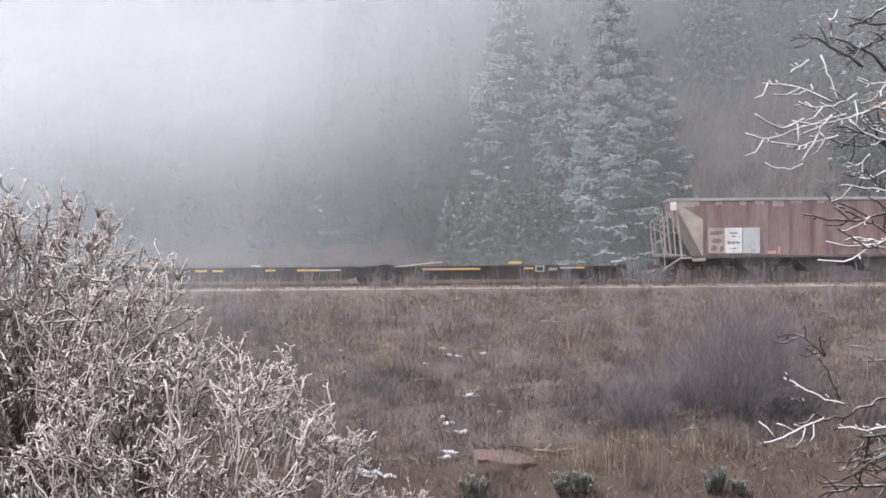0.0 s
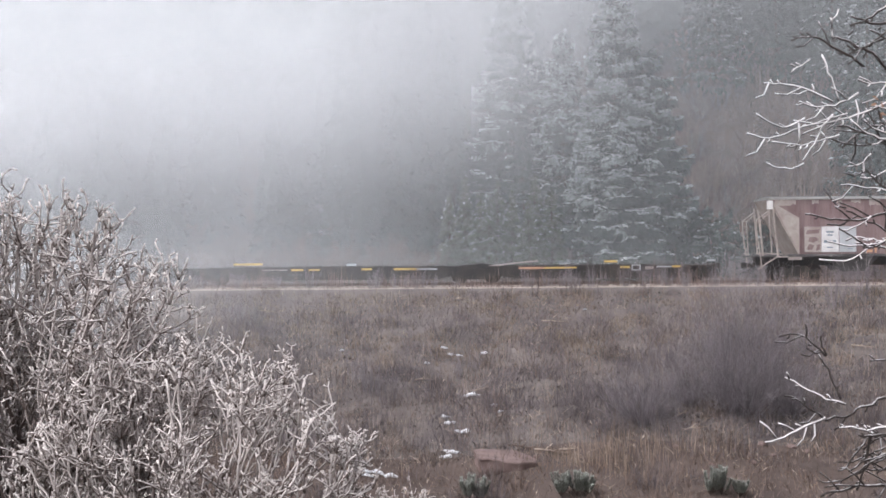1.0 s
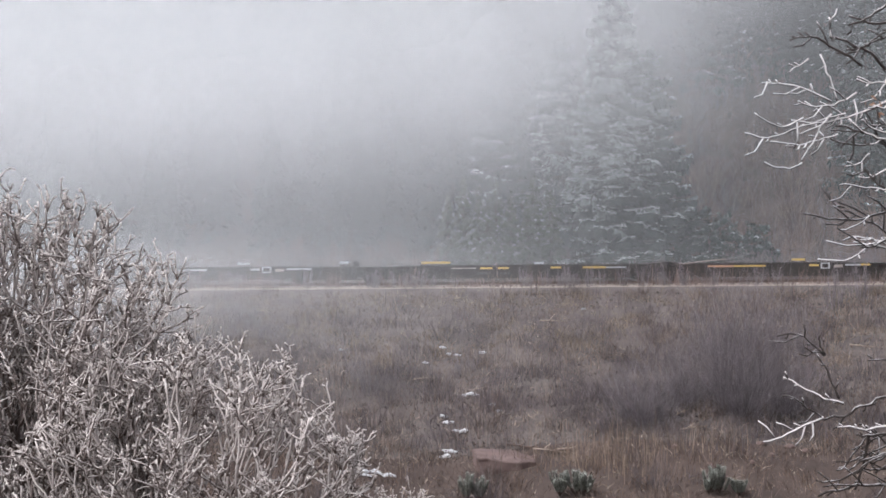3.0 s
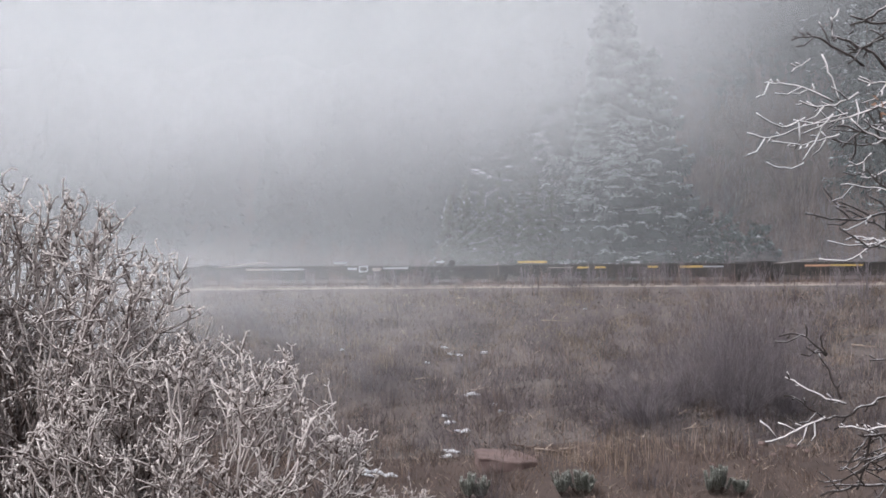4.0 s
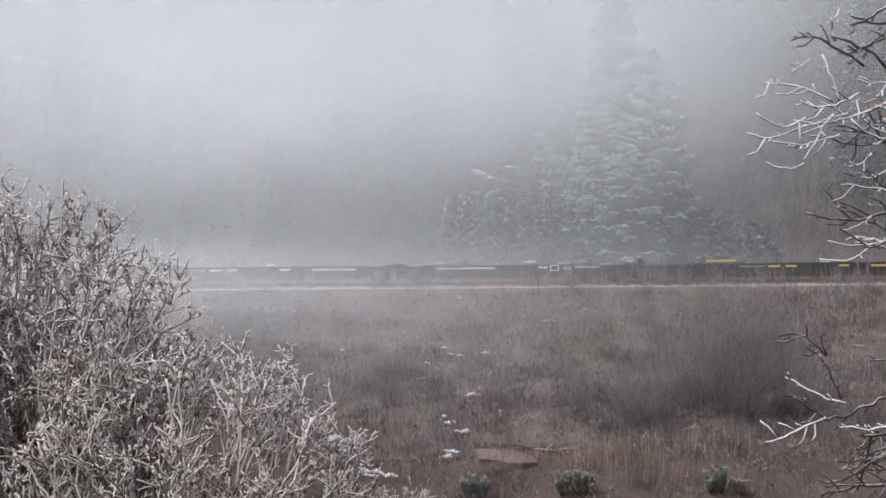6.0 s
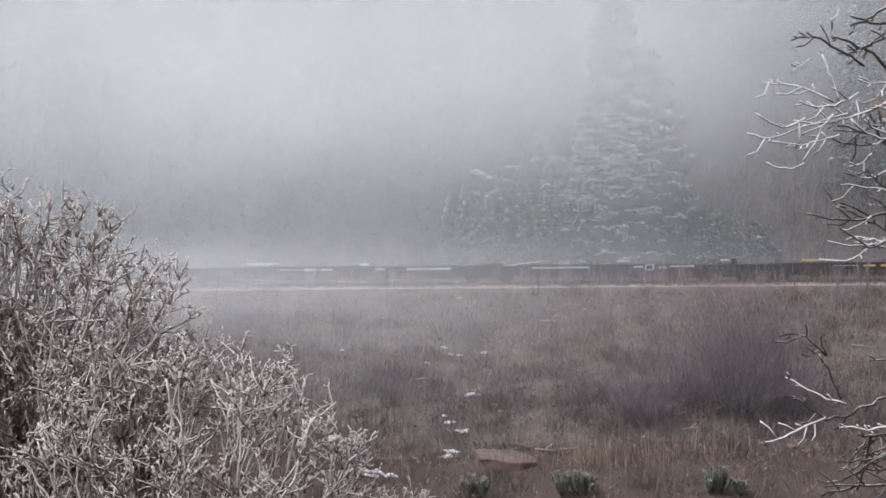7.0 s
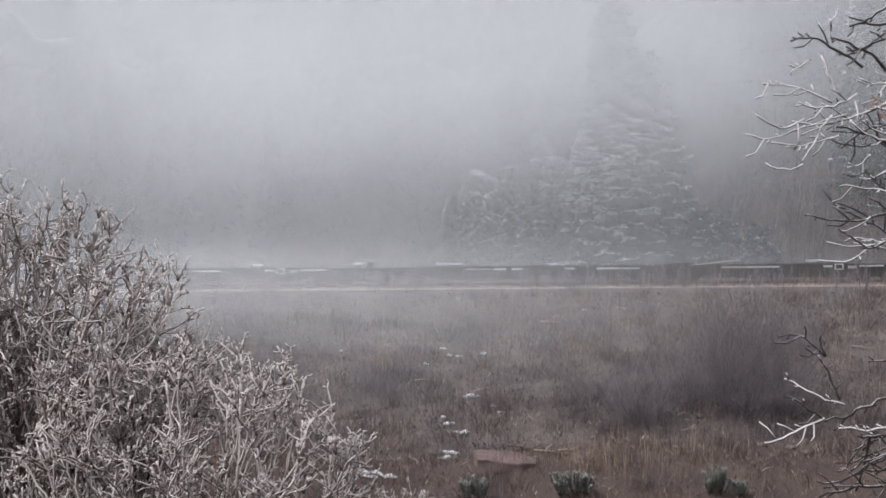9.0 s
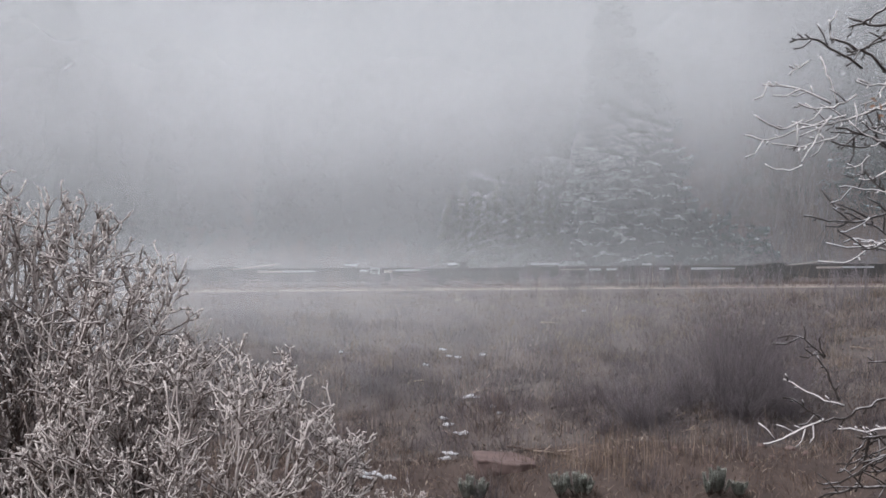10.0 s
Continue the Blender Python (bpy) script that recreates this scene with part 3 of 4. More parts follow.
    for x0, x1, z, m in ((3.83, 5.35, 1.08, bright), (9.8, 10.3, 1.02, "board"), (23.42, 24.1, 1.1, bright), (28.85, 29.3, 1.12, "board")):
        g = Geo().box(x0, x1, -1.2, -1.12, z - 0.05, z + 0.06)
        for xx in (x0 + 0.05, x1 - 0.05):
            g.box(xx - 0.02, xx + 0.02, -1.19, -1.13, 0.85, z - 0.05, 1)
        part("hand_rail", g, [M[m], M["steel"]], c, "painted rail on two short posts")
    part("brake_wheel", Geo().wheel(0.35, -0.6, 1.05, 0.17, 0.04, 20).box(0.32, 0.38, -0.63, -0.57, 0.88, 1.0), M["steel"], c)
    for x in (2.0, 16.65, 27.5):
        truck(c, x, wheels)
    coupler(c, 0.3, -1)
    coupler(c, 29.05, 1)
    return tagged(c, label, "freight car", "cars of the train")


def hopper_car(wheels):
    """A covered hopper with sloped ends; x runs from its rear end."""
    c = new("hopper_car")
    L, W = 17.4, 1.55
    top, sill = 4.28, 1.37
    a, b = 0.95, 2.5
    g = Geo().extrude([(b, sill), (L - b, sill), (L - a, top), (a, top)], -W, W)
    part("body", g, M["rust"], c, "weathered maroon paint with rust streaks")
    for s in (0, 1):
        g = Geo()
        o = [(a - 0.04, top - 0.05), (a + 0.02, top - 0.03), (b + 0.02, sill + 0.02), (b - 0.05, sill)]
        if s:
            o = [(L - x, z) for x, z in reversed(o)]
        g.extrude(o, -W + 0.04, W - 0.04)
        part("slope_sheet", g, M["tan"], c, "faded tan end sheet")
        g = Geo()
        o = [(a + 0.1, top - 0.12), (b - 0.05, sill + 0.06), (b + 0.03, sill + 0.06), (b + 0.03, top - 1.0)]
        if s:
            o = [(L - x, z) for x, z in reversed(o)]
        g.extrude(o, -W - 0.02, -W - 0.003)
        part("corner_gusset", g, M["tan"], c, "tan triangular corner sheet")
        q = (lambda x: L - x) if s else (lambda x: x)
        for y in (-W + 0.05, W - 0.05):
            part("corner_post", Geo().tube([(q(a + 0.12), y, top - 0.1), (q(a + 0.42), y, sill - 0.05)], 0.055, 6).tube([(q(a - 0.08), y, top - 0.35), (q(a + 0.1), y, sill)], 0.035, 6), M["tan"], c, "pale corner post")
            part("brace", Geo().tube([(q(a + 0.1), y - 0.04, top - 0.3), (q(a + 1.3), y - 0.04, top - 1.1)], 0.04, 6), M["tan"], c)
            g = Geo()
            g.tube([(q(a - 0.1), y, top - 0.6), (q(a - 0.72), y, top - 1.05), (q(a - 0.68), y, sill + 1.0), (q(a - 0.5), y, sill - 0.1), (q(a - 0.45), y, sill - 0.75)], 0.032, 6)
            g.tube([(q(a - 0.1), y, top - 0.75), (q(a - 0.5), y, top - 1.1), (q(a - 0.4), y, sill - 0.05)], 0.026, 6)
            for i in range(7):
                zz = sill + 0.05 + i * 0.3
                g.tube([(q(a - 0.66), y, zz), (q(a - 0.42), y, zz)], 0.016, 5)
            part("ladder", g, M["tan"], c, "pale end ladder")
        g = Geo().box(min(q(0.15), q(2.6)), max(q(0.15), q(2.6)), -1.3, 1.3, sill - 0.12, sill - 0.04)
        part("end_platform", g, M["undergrey"], c)
        g = Geo().tube([(q(0.3), -1.5, sill - 0.75), (q(0.9), -1.5, sill - 0.35), (q(1.3), -1.5, sill - 0.1), (q(2.3), -1.5, sill - 0.1)], 0.04, 6)
        g.tube([(q(0.2), -1.5, sill + 0.1), (q(1.6), -1.5, sill + 0.05)], 0.03, 6)
        part("grab_rail", g, M["tan"], c)
        part("step", Geo().box(min(q(1.95), q(2.6)), max(q(1.95), q(2.6)), -1.58, -1.35, sill - 0.26, sill - 0.06), M["tan"], c)
        part("corner_plate", Geo().box(min(q(a - 0.18), q(a + 0.14)), max(q(a - 0.18), q(a + 0.14)), -W - 0.06, -W - 0.02, top - 0.5, top - 0.05), M["white"], c, "white square corner plate")
    # roof with overhanging edge and hatch walkway
    g = Geo().extrude([(a - 0.05, top), (L - a + 0.05, top), (L - a + 0.05, top + 0.11), (a - 0.05, top + 0.11)], -W - 0.07, W + 0.07)
    part("roof", g, M["roofgrey"], c, "grey roof with a thin overhanging edge")
    for y in (-0.45, 0.45):
        part("running_board", Geo().box(a, L - a, y - 0.25, y + 0.25, top + 0.14, top + 0.18), M["roofgrey"], c)
    # ribs, sill, rust patches
    for i in range(12):
        x = b + 0.02 + i * (L - 2 * b) / 11
        part("side_rib", Geo().box(x - 0.045, x + 0.045, -W - 0.05, -W - 0.003, sill + 0.02, top - 0.02), M["rust"], c)
    part("side_sill", Geo().box(1.9, L - 1.9, -W - 0.06, -W + 0.02, sill - 0.1, sill + 0.03), M["undergrey"], c)
    rng = random.Random(5)
    for x, w, h in ((1.2, 1.1, 0.28), (3.15, 0.35, 0.2), (4.4, 0.4, 0.22), (5.2, 0.5, 0.16), (6.15, 0.6, 0.3), (7.0, 0.7, 0.15), (8.5, 0.4, 0.14)):
        n = 7
        o = [(x + w * i / n, top - 0.06 - h * (0.55 + 0.45 * rng.random())) for i in range(n + 1)] + [(x + w, top - 0.03), (x, top - 0.03)]
        part("patch", Geo().extrude(o, -W - 0.012, -W - 0.004), M["tan"], c, "patch of bare peeling paint")
    for x0, m in ((2.73, "tan"), (3.63, "white"), (4.56, "board")):
        part("panel", Geo().box(x0, x0 + 0.89, -W - 0.068, -W - 0.052, sill + 0.14, sill + 1.48), M[m], c, "pale painted panel")
    g = Geo()
    for x0, x1, z0, z1 in ((3.86, 4.28, 1.15, 1.24), (3.92, 4.20, 1.0, 1.07), (3.74, 3.94, 0.62, 0.76), (3.98, 4.16, 0.62, 0.76), (4.20, 4.40, 0.64, 0.76), (3.9, 4.2, 0.36, 0.42), (5.0, 5.25, 0.28, 0.32)):
        g.box(x0, x1, -W - 0.074, -W - 0.069, sill + z0, sill + z1)
    part("lettering", g, M["ink"], c, "blurred slate-blue marks")
    g = Geo()
    for o in ([(2.8, 1.08), (3.48, 1.13), (3.52, 1.33), (2.88, 1.30)], [(2.93, 0.70), (3.18, 0.63), (3.48, 0.8), (3.28, 0.94), (2.98, 0.92)],
              [(2.84, 0.28), (3.13, 0.26), (3.23, 0.5), (2.98, 0.58)], [(3.33, 0.2), (3.56, 0.28), (3.54, 0.58), (3.38, 0.5)]):
        g.extrude([(x, sill + z) for x, z in o], -W - 0.074, -W - 0.069)
    part("painted_shapes", g, M["rust"], c, "faded maroon paint blotches")
    part("stencil", Geo().box(5.85, 6.3, -W - 0.062, -W - 0.052, sill + 0.1, sill + 0.25).box(6.4, 6.52, -W - 0.062, -W - 0.052, sill + 0.08, sill + 0.5), M["orange"], c, "small faded ochre marks")
    # discharge hoppers
    for i in range(3):
        x = 4.1 + i * 3.2
        g = Geo().extrude([(x + 0.9, 0.5), (x + 1.9, 0.5), (x + 2.8, sill), (x, sill)], -1.2, 1.2)
        part("discharge_hopper", g, M["undergrey"], c)
    part("centre_sill", Geo().box(0.5, L - 0.5, -0.3, 0.3, 0.8, 1.25), M["steel"], c)
    for x in (2.6, L - 2.6):
        truck(c, x, wheels)
    coupler(c, 0.5, -1)
    coupler(c, L - 0.5, 1)
    return tagged(c, "weathered maroon covered hopper car with pale ladders and painted panels", "freight car", "cars of the train")


TRACK_Y = 65.55
WHEELS, CARS = [], []


def build_train():
    h = hopper_car(WHEELS)
    CARS.append((h, 11.2))
    first = well_car(WHEELS)
    CARS.append((first, -19.96))
    second = well_car(WHEELS, "board", "tan", "empty low black container car with faded white stripes on its sills")
    CARS.append((second, -19.96 - 29.35))
    third = copy_thing(second, pose(0, 0, 0))
    WHEELS.extend(o for o in third.children_recursive if o.name.startswith("wheelset"))
    CARS.append((third, -19.96 - 29.35 * 2))
    for c, x in CARS:
        c.location = (x, TRACK_Y, 0)


def build_track():
    t = new("railway_track")
    for y in (-0.75, 0.75):
        g = Geo().box(-140, 140, y - 0.035, y + 0.035, -0.04, 0.0).box(-140, 140, y - 0.01, y + 0.01, -0.13, -0.04).box(-140, 140, y - 0.07, y + 0.07, -0.15, -0.13)
        part("rail", g, M["rail"], t, "worn brown steel rail")
    me = Geo().box(-0.11, 0.11, -1.3, 1.3, -0.3, -0.15).mesh("tie", M["tie"])
    for i in range(170):
        ob = new("tie", me)
        ob.parent = t
        ob.location = (-46 + i * 0.55, 0, 0)
    t.location = (0, TRACK_Y, 0)
    tagged(t, "single railway track on wooden ties along the bank top", "railway track", kind="structure")


# ---------------------------------------------------------------- fog
FOG = []


def fog_sheet(y, front, soft_edge, lean, low, strength, drift, seed, wave=6.0, floor=0.0, tail=(400, 1.0), most=0.235, cap=None, face=(-0.15, -0.62, 0.77)):
    """One drifting layer of a fog bank: dense on its -x side of the front, thinning to nothing beyond it, and thinner near the ground."""
    xs, zs = np.linspace(-150, 110, 66), np.linspace(-8, 70, 24)
    X, Z = np.meshgrid(xs, zs)
    Yv = 0.35 * np.sin(X * 0.05 + seed) * np.sin(Z * 0.07 + seed * 2)
    v = np.stack([X, Yv, Z], -1).reshape(-1, 3)
    i = (np.arange(len(zs) - 1)[:, None] * len(xs) + np.arange(len(xs) - 1)).ravel()
    q = np.stack([i, i + 1, i + len(xs) + 1, i + len(xs)], -1)
    m = bpy.data.materials.new("fog")
    m.use_nodes = True
    n, l = m.node_tree.nodes, m.node_tree.links
    n.remove(n["Principled BSDF"])
    tc, sep = n.new("ShaderNodeTexCoord"), n.new("ShaderNodeSeparateXYZ")
    l.new(tc.outputs["Object"], sep.inputs[0])

    def math_node(op, a, b=None, c=None):
        k = n.new("ShaderNodeMath")
        k.operation = op
        for j, s in enumerate((a, b, c)):
            if s is None:
                continue
            if isinstance(s, (int, float)):
                k.inputs[j].default_value = s
            else:
                l.new(s, k.inputs[j])
        return k.outputs[0]

    def smooth(value, a, b, lo=0.0, hi=1.0):
        k = n.new("ShaderNodeMapRange")
        k.interpolation_type = "SMOOTHSTEP"
        for name, s in (("From Min", a), ("From Max", b), ("To Min", lo), ("To Max", hi)):
            k.inputs[name].default_value = s
        l.new(value, k.inputs["Value"])
        return k.outputs[0]

    off = n.new("ShaderNodeMapping")
    off.inputs["Location"].default_value = (seed * 13.7, seed * 5.1, seed * 3.3)
    off.inputs["Scale"].default_value = (1.0, 0.5, 1.5)
    l.new(tc.outputs["Object"], off.inputs["Vector"])
    big, small = n.new("ShaderNodeTexNoise"), n.new("ShaderNodeTexNoise")
    for k, s, d in ((big, 0.045, 3), (small, 0.16, 4)):
        k.inputs["Scale"].default_value, k.inputs["Detail"].default_value = s, d
        l.new(off.outputs[0], k.inputs["Vector"])
    u = math_node("MULTIPLY_ADD", sep.outputs["Z"], lean, sep.outputs["X"])
    u = math_node("MULTIPLY_ADD", math_node("SUBTRACT", big.outputs["Fac"], 0.5), wave * 4, u)
    u = math_node("MULTIPLY_ADD", math_node("SUBTRACT", small.outputs["Fac"], 0.5), wave, u)
    dens = smooth(u, front + soft_edge, front - soft_edge, floor, 1.0)
    back = smooth(u, front - tail[0] - 18, front - tail[0] + 12, tail[1], 1.0)
    dens = math_node("MULTIPLY", dens, back)
    rise = smooth(sep.outputs["Z"], low[0], low[1], low[2], 1.0)
    if cap:
        rise = math_node("MULTIPLY", rise, smooth(sep.outputs["Z"], cap[0], cap[1], 1.0, cap[2]))
    fine = math_node("MULTIPLY_ADD", small.outputs["Fac"], 0.9, 0.55)
    alpha = math_node("MULTIPLY", math_node("MULTIPLY", dens, rise), math_node("MULTIPLY", fine, strength))
    clamp = n.new("ShaderNodeClamp")
    l.new(alpha, clamp.inputs["Value"])
    clamp.inputs["Max"].default_value = most
    # hand-set shading normal: tilted up it brightens the mist, turned level it darkens it
    clear, dif, up = n.new("ShaderNodeBsdfTransparent"), n.new("ShaderNodeBsdfDiffuse"), n.new("ShaderNodeCombineXYZ")
    for j, c in enumerate(face):
        up.inputs[j].default_value = c
    l.new(up.outputs[0], dif.inputs["Normal"])
    dif.inputs["Color"].default_value = (0.79, 0.81, 0.835, 1)
    mix = n.new("ShaderNodeMixShader")
    l.new(clamp.outputs[0], mix.inputs["Fac"])
    l.new(clear.outputs[0], mix.inputs[1])
    l.new(dif.outputs[0], mix.inputs[2])
    l.new(mix.outputs[0], n["Material Output"].inputs["Surface"])
    ob = new("fog_bank", quick_mesh("fog_bank", v, q, [m], smooth=True))
    ob.location = (0, y, 0)
    tagged(ob, "drifting bank of pale grey mist over the valley", "fog", "mist", "stuff")
    FOG.append((ob, y, drift))


def build_fog():
    # depth, front, softness, lean, (clear height, full height, share at the ground), strength, metres drifted in the whole time
    for k, y in enumerate((47.0, 52.5, 56.5)):
        fog_sheet(y, -17 - 2 * k, 15, -0.2, (-6, -0.5, 0.12), 0.155, 22, 1 + 0.37 * k, 5, floor=0.03, cap=(0.3, 3, 0.1), face=(-0.1, -0.95, 0.3))
    for k, y in enumerate((61.6, 63.0)):
        fog_sheet(y, -16 + 3 * k, 18, -0.4, (3, 13, 0.20), 0.30, 26, 2 + 0.37 * k, floor=0.03, tail=(28, 0.3), face=(-0.1, -0.9, 0.43))
    for k, y in enumerate((68.3, 69.0)):
        fog_sheet(y, -15 + 2 * k, 17, -0.4, (3, 13, 0.20), 0.32, 26, 3 + 0.37 * k, floor=0.06, tail=(28, 0.3), face=(-0.1, -0.9, 0.43))
    fog_sheet(67.75, 10, 14, 0, (-9, -8, 1.0), 0.17, 10, 3.3, floor=0.45)
    for k, y in enumerate((77.5, 79.0, 81.5, 84.0)):
        fog_sheet(y, -14 + k, 13, -0.4, (3, 20, 0.18), 0.36, 24, 4 + 0.37 * k, floor=0.05, most=0.30)
    for k, y in enumerate((88.0, 91.5, 95.0, 99.0)):
        fog_sheet(y, -5 + k, 19, -0.4, (5, 24, 0.20), 0.36, 20, 6 + 0.37 * k, floor=0.06, most=0.30)
    for k, y in enumerate((109.6, 110.8, 112.0, 113.2, 114.4)):
        fog_sheet(y, 12, 30, -0.4, (8, 28, 0.3), 0.40, 15, 9 + 0.37 * k, floor=0.16)


# ---------------------------------------------------------------- building
def build_trees():
    R = np.random.default_rng(11)
    big = "tall dense spruce with hoarfrost on its outer boughs behind the track"
    tree_at(303, 449, 73.0, R, 3.3, 62, 1.5, M["needles"], big, "", 1.0, 0.45, 1.3, 0.34)
    tree_at(354, 357, 74.2, R, 4.0, 56, 1.05, M["needles"], big, "", 1.05, 0.5, 1.3, 0.34)
    for sx, tip, d, w, fr in ((211, 383, 82.3, 2.9, 0.9), (121, 462, 84.5, 3.9, 0.8), (-29, 330, 86, 2.4, 0.5), (-199, 203, 81, 1.6, 0.4), (-145, 190, 82, 1.7, 0.2),
                              (-94, 275, 88, 2.4, 0.3), (141, 216, 81, 1.6, 0.1), (60, 240, 86, 2.0, 0.2), (20, 200, 82, 1.7, 0.1), (-250, 150, 81, 1.5, 0.1), (-20, 170, 81, 1.6, 0.15), (-80, 150, 80.5, 1.6, 0.1)):
        tree_at(sx, tip, d, R, w, 19, fr * (1.6 if fr > 0.45 else 0.7), M["needles"], "spruce with frosted boughs at the foot of the hillside", "hillside spruces", 1.5, 0.55, 1.5, 0.4)
    for sx, tip, d in ((38, 123, 75), (66, 101, 74), (96, 121, 75.5), (121, 96, 74), (161, 131, 75.5), (191, 106, 74), (80, 85, 73), (150, 80, 73), (10, 90, 74.5)):
        tree_at(sx, tip, d, R, 1.15, 34, 0.22, M["young"], "slender young fir beside the railway", "young firs", 1.0, 0.8)
    for sx, tip, d, w in ((500, 60, 73.2, 1.8), (556, 42, 72.6, 1.6), (455, 70, 73.5, 1.8)):
        tree_at(sx, tip, d, R, w, 40, 0.25, M["needles"], "low dark spruce beside the railway", "young firs", 1.0, 0.5)
    for sx, tip, d, fr in ((481, 540, 95, 0.3), (530, 590, 100, 0.2), (425, 560, 100, 0.2), (620, 600, 98, 0.2), (690, 560, 94, 0.3), (752, 470, 86, 0.6), (830, 460, 88, 0.4), (575, 640, 104, 0.0), (655, 650, 105, 0.0), (720, 640, 103, 0.0), (780, 560, 99, 0.1), (590, 520, 96, 0.0)):
        tree_at(sx, tip, d, R, 3.2, 9, fr + 0.12, M["needles"], "dark spruce high on the misty slope", "hillside spruces", 1.9, 0.55, 1.4)
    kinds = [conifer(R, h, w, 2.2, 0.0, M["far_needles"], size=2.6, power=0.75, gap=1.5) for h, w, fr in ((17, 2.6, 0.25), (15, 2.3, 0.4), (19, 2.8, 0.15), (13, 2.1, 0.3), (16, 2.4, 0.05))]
    put = []
    for _ in range(6000):
        y = 81.8 + 48 * R.random() ** 1.15
        x = (R.random() - 0.5) * 0.95 * y
        s = x / y * F
        if 395 < s < 640 and y < 96 or (s > 60 and y < 90) or 88.7 < y < 95.3 or 108.8 < y < 115.2:
            continue
        if any((x - a) ** 2 + (y - b) ** 2 < (7 if y < 90 else 11) for a, b in put):
            continue
        put.append((x, y))
        place_tree(kinds[R.integers(5)], x, y, float(ground_z(x, y)), 0.75 + 0.4 * R.random(), R.random() * 6.28, "distant spruce on the misty hillside", "hillside spruces")
        if len(put) > 165:
            break


def build_brush():
    R = np.random.default_rng(21)
    # x, y, radius, height, stems
    for x, y, rad, h, n in ((11.1, 45.6, 2.55, 4.9, 250), (7.25, 44.6, 1.75, 2.65, 130), (13.0, 46.4, 1.6, 3.3, 80), (9.3, 46.6, 1.3, 2.6, 60)):
        e = new("willow_thicket")
        for k in range(6):
            ob = new("stem_clump", dome_mesh("stem_clump", R, n // 6, rad, h, M["osier"], 0.011, (k * 1.047, k * 1.047 + 1.2)))
            ob.parent = e
        e.location = (x, y, float(ground_z(x, y)))
        tagged(e, "dense leafless purple-grey willow thicket on the bank", "shrub", "willows")
    side = [brush_mesh("brush", R, 26, 0.9, 2.4, M["osier"], 0.012, 0.9, 4) for _ in range(3)]
    red = [brush_mesh("brush", R, 30, 1.3, 2.3, M["brush"], 0.02, 1.0, 3) for _ in range(4)]
    dark = [brush_mesh("brush", R, 26, 0.9, 2.4, M["weed"], 0.012, 0.9, 4) for _ in range(3)]
    low = [brush_mesh("brush", R, 28, 0.9, 1.1, M[m], 0.010, 1.3, 4) for m in ("willow", "weed", "willow", "willow", "grass")]
    for i in range(30):
        x, y = 15.0 + 15 * R.random(), 69.6 + 3.0 * R.random()
        ob = new("bare_bush", side[i % 3])
        ob.location, ob.rotation_euler = (x, y, float(ground_z(x, y))), (0, 0, R.random() * 6)
        tagged(ob, "leafless grey bush behind the railway", "shrub", "trackside bushes")
    for i in range(150):
        y = 74 + 28 * R.random()
        x = (340 + 500 * R.random()) / F * y
        ob = new("red_brush", red[i % 4])
        ob.location, ob.rotation_euler = (x, y, float(ground_z(x, y))), (0, 0, R.random() * 6)
        ob.scale = [0.7 + 0.9 * R.random()] * 3
        tagged(ob, "leafless reddish-brown brush on the slope", "shrub", "slope brush")
    for i in range(70):
        y = 84 + 15 * R.random()
        x = (395 + 240 * R.random()) / F * y
        ob = new("red_brush", red[i % 4])
        ob.location, ob.rotation_euler = (x, y, float(ground_z(x, y))), (0, 0, R.random() * 6)
        ob.scale = [0.5 + 0.6 * R.random()] * 3
        tagged(ob, "low leafless reddish-brown brush on the slope", "shrub", "slope brush")
    for i in range(50):
        y = 76 + 22 * R.random()
        x = (380 + 420 * R.random()) / F * y
        ob = new("bare_bush", side[i % 3])
        ob.location, ob.rotation_euler = (x, y, float(ground_z(x, y))), (0, 0, R.random() * 6)
        ob.scale = [0.8 + 0.7 * R.random()] * 3
        tagged(ob, "leafless grey bush on the brushy slope", "shrub", "slope brush")
    for i in range(70):
        y = 71.5 + 9 * R.random()
        x = (-620 + 640 * R.random()) / F * y
        ob = new("bare_bush", dark[i % 3])
        ob.location, ob.rotation_euler = (x, y, float(ground_z(x, y))), (0, 0, R.random() * 6)
        ob.scale = [0.6 + 0.5 * R.random()] * 3
        tagged(ob, "leafless grey bush behind the railway", "shrub", "trackside bushes")
    for i in range(150):
        y = 38 + 21 * R.random()
        x = (R.random() - 0.5) * 0.80 * y
        ob = new("low_bush", low[R.integers(5)])
        ob.location, ob.rotation_euler = (x, y, float(ground_z(x, y))), (0, 0, R.random() * 6)
        k = 0.5 + 0.9 * R.random() ** 2
        ob.scale = (k, k, k * (0.8 + 0.5 * R.random()))
        tagged(ob, "low tangle of bare brown stems on the bank", "shrub", "bank bushes")
    # taller bare saplings: angle from the axis, depth, height factor
    for i in range(46):
        y = 60.1 + 2.2 * R.random()
        x = (R.random() - 0.4) * 0.8 * y
        ob = new("bare_sapling", side[i % 3])
        k = 0.25 + 0.35 * R.random()
        ob.location, ob.rotation_euler, ob.scale = (x, y, float(ground_z(x, y))), (0, 0, R.random() * 6), (k, k, k)
        tagged(ob, "small bare sapling clump along the gravel edge", "shrub", "saplings")
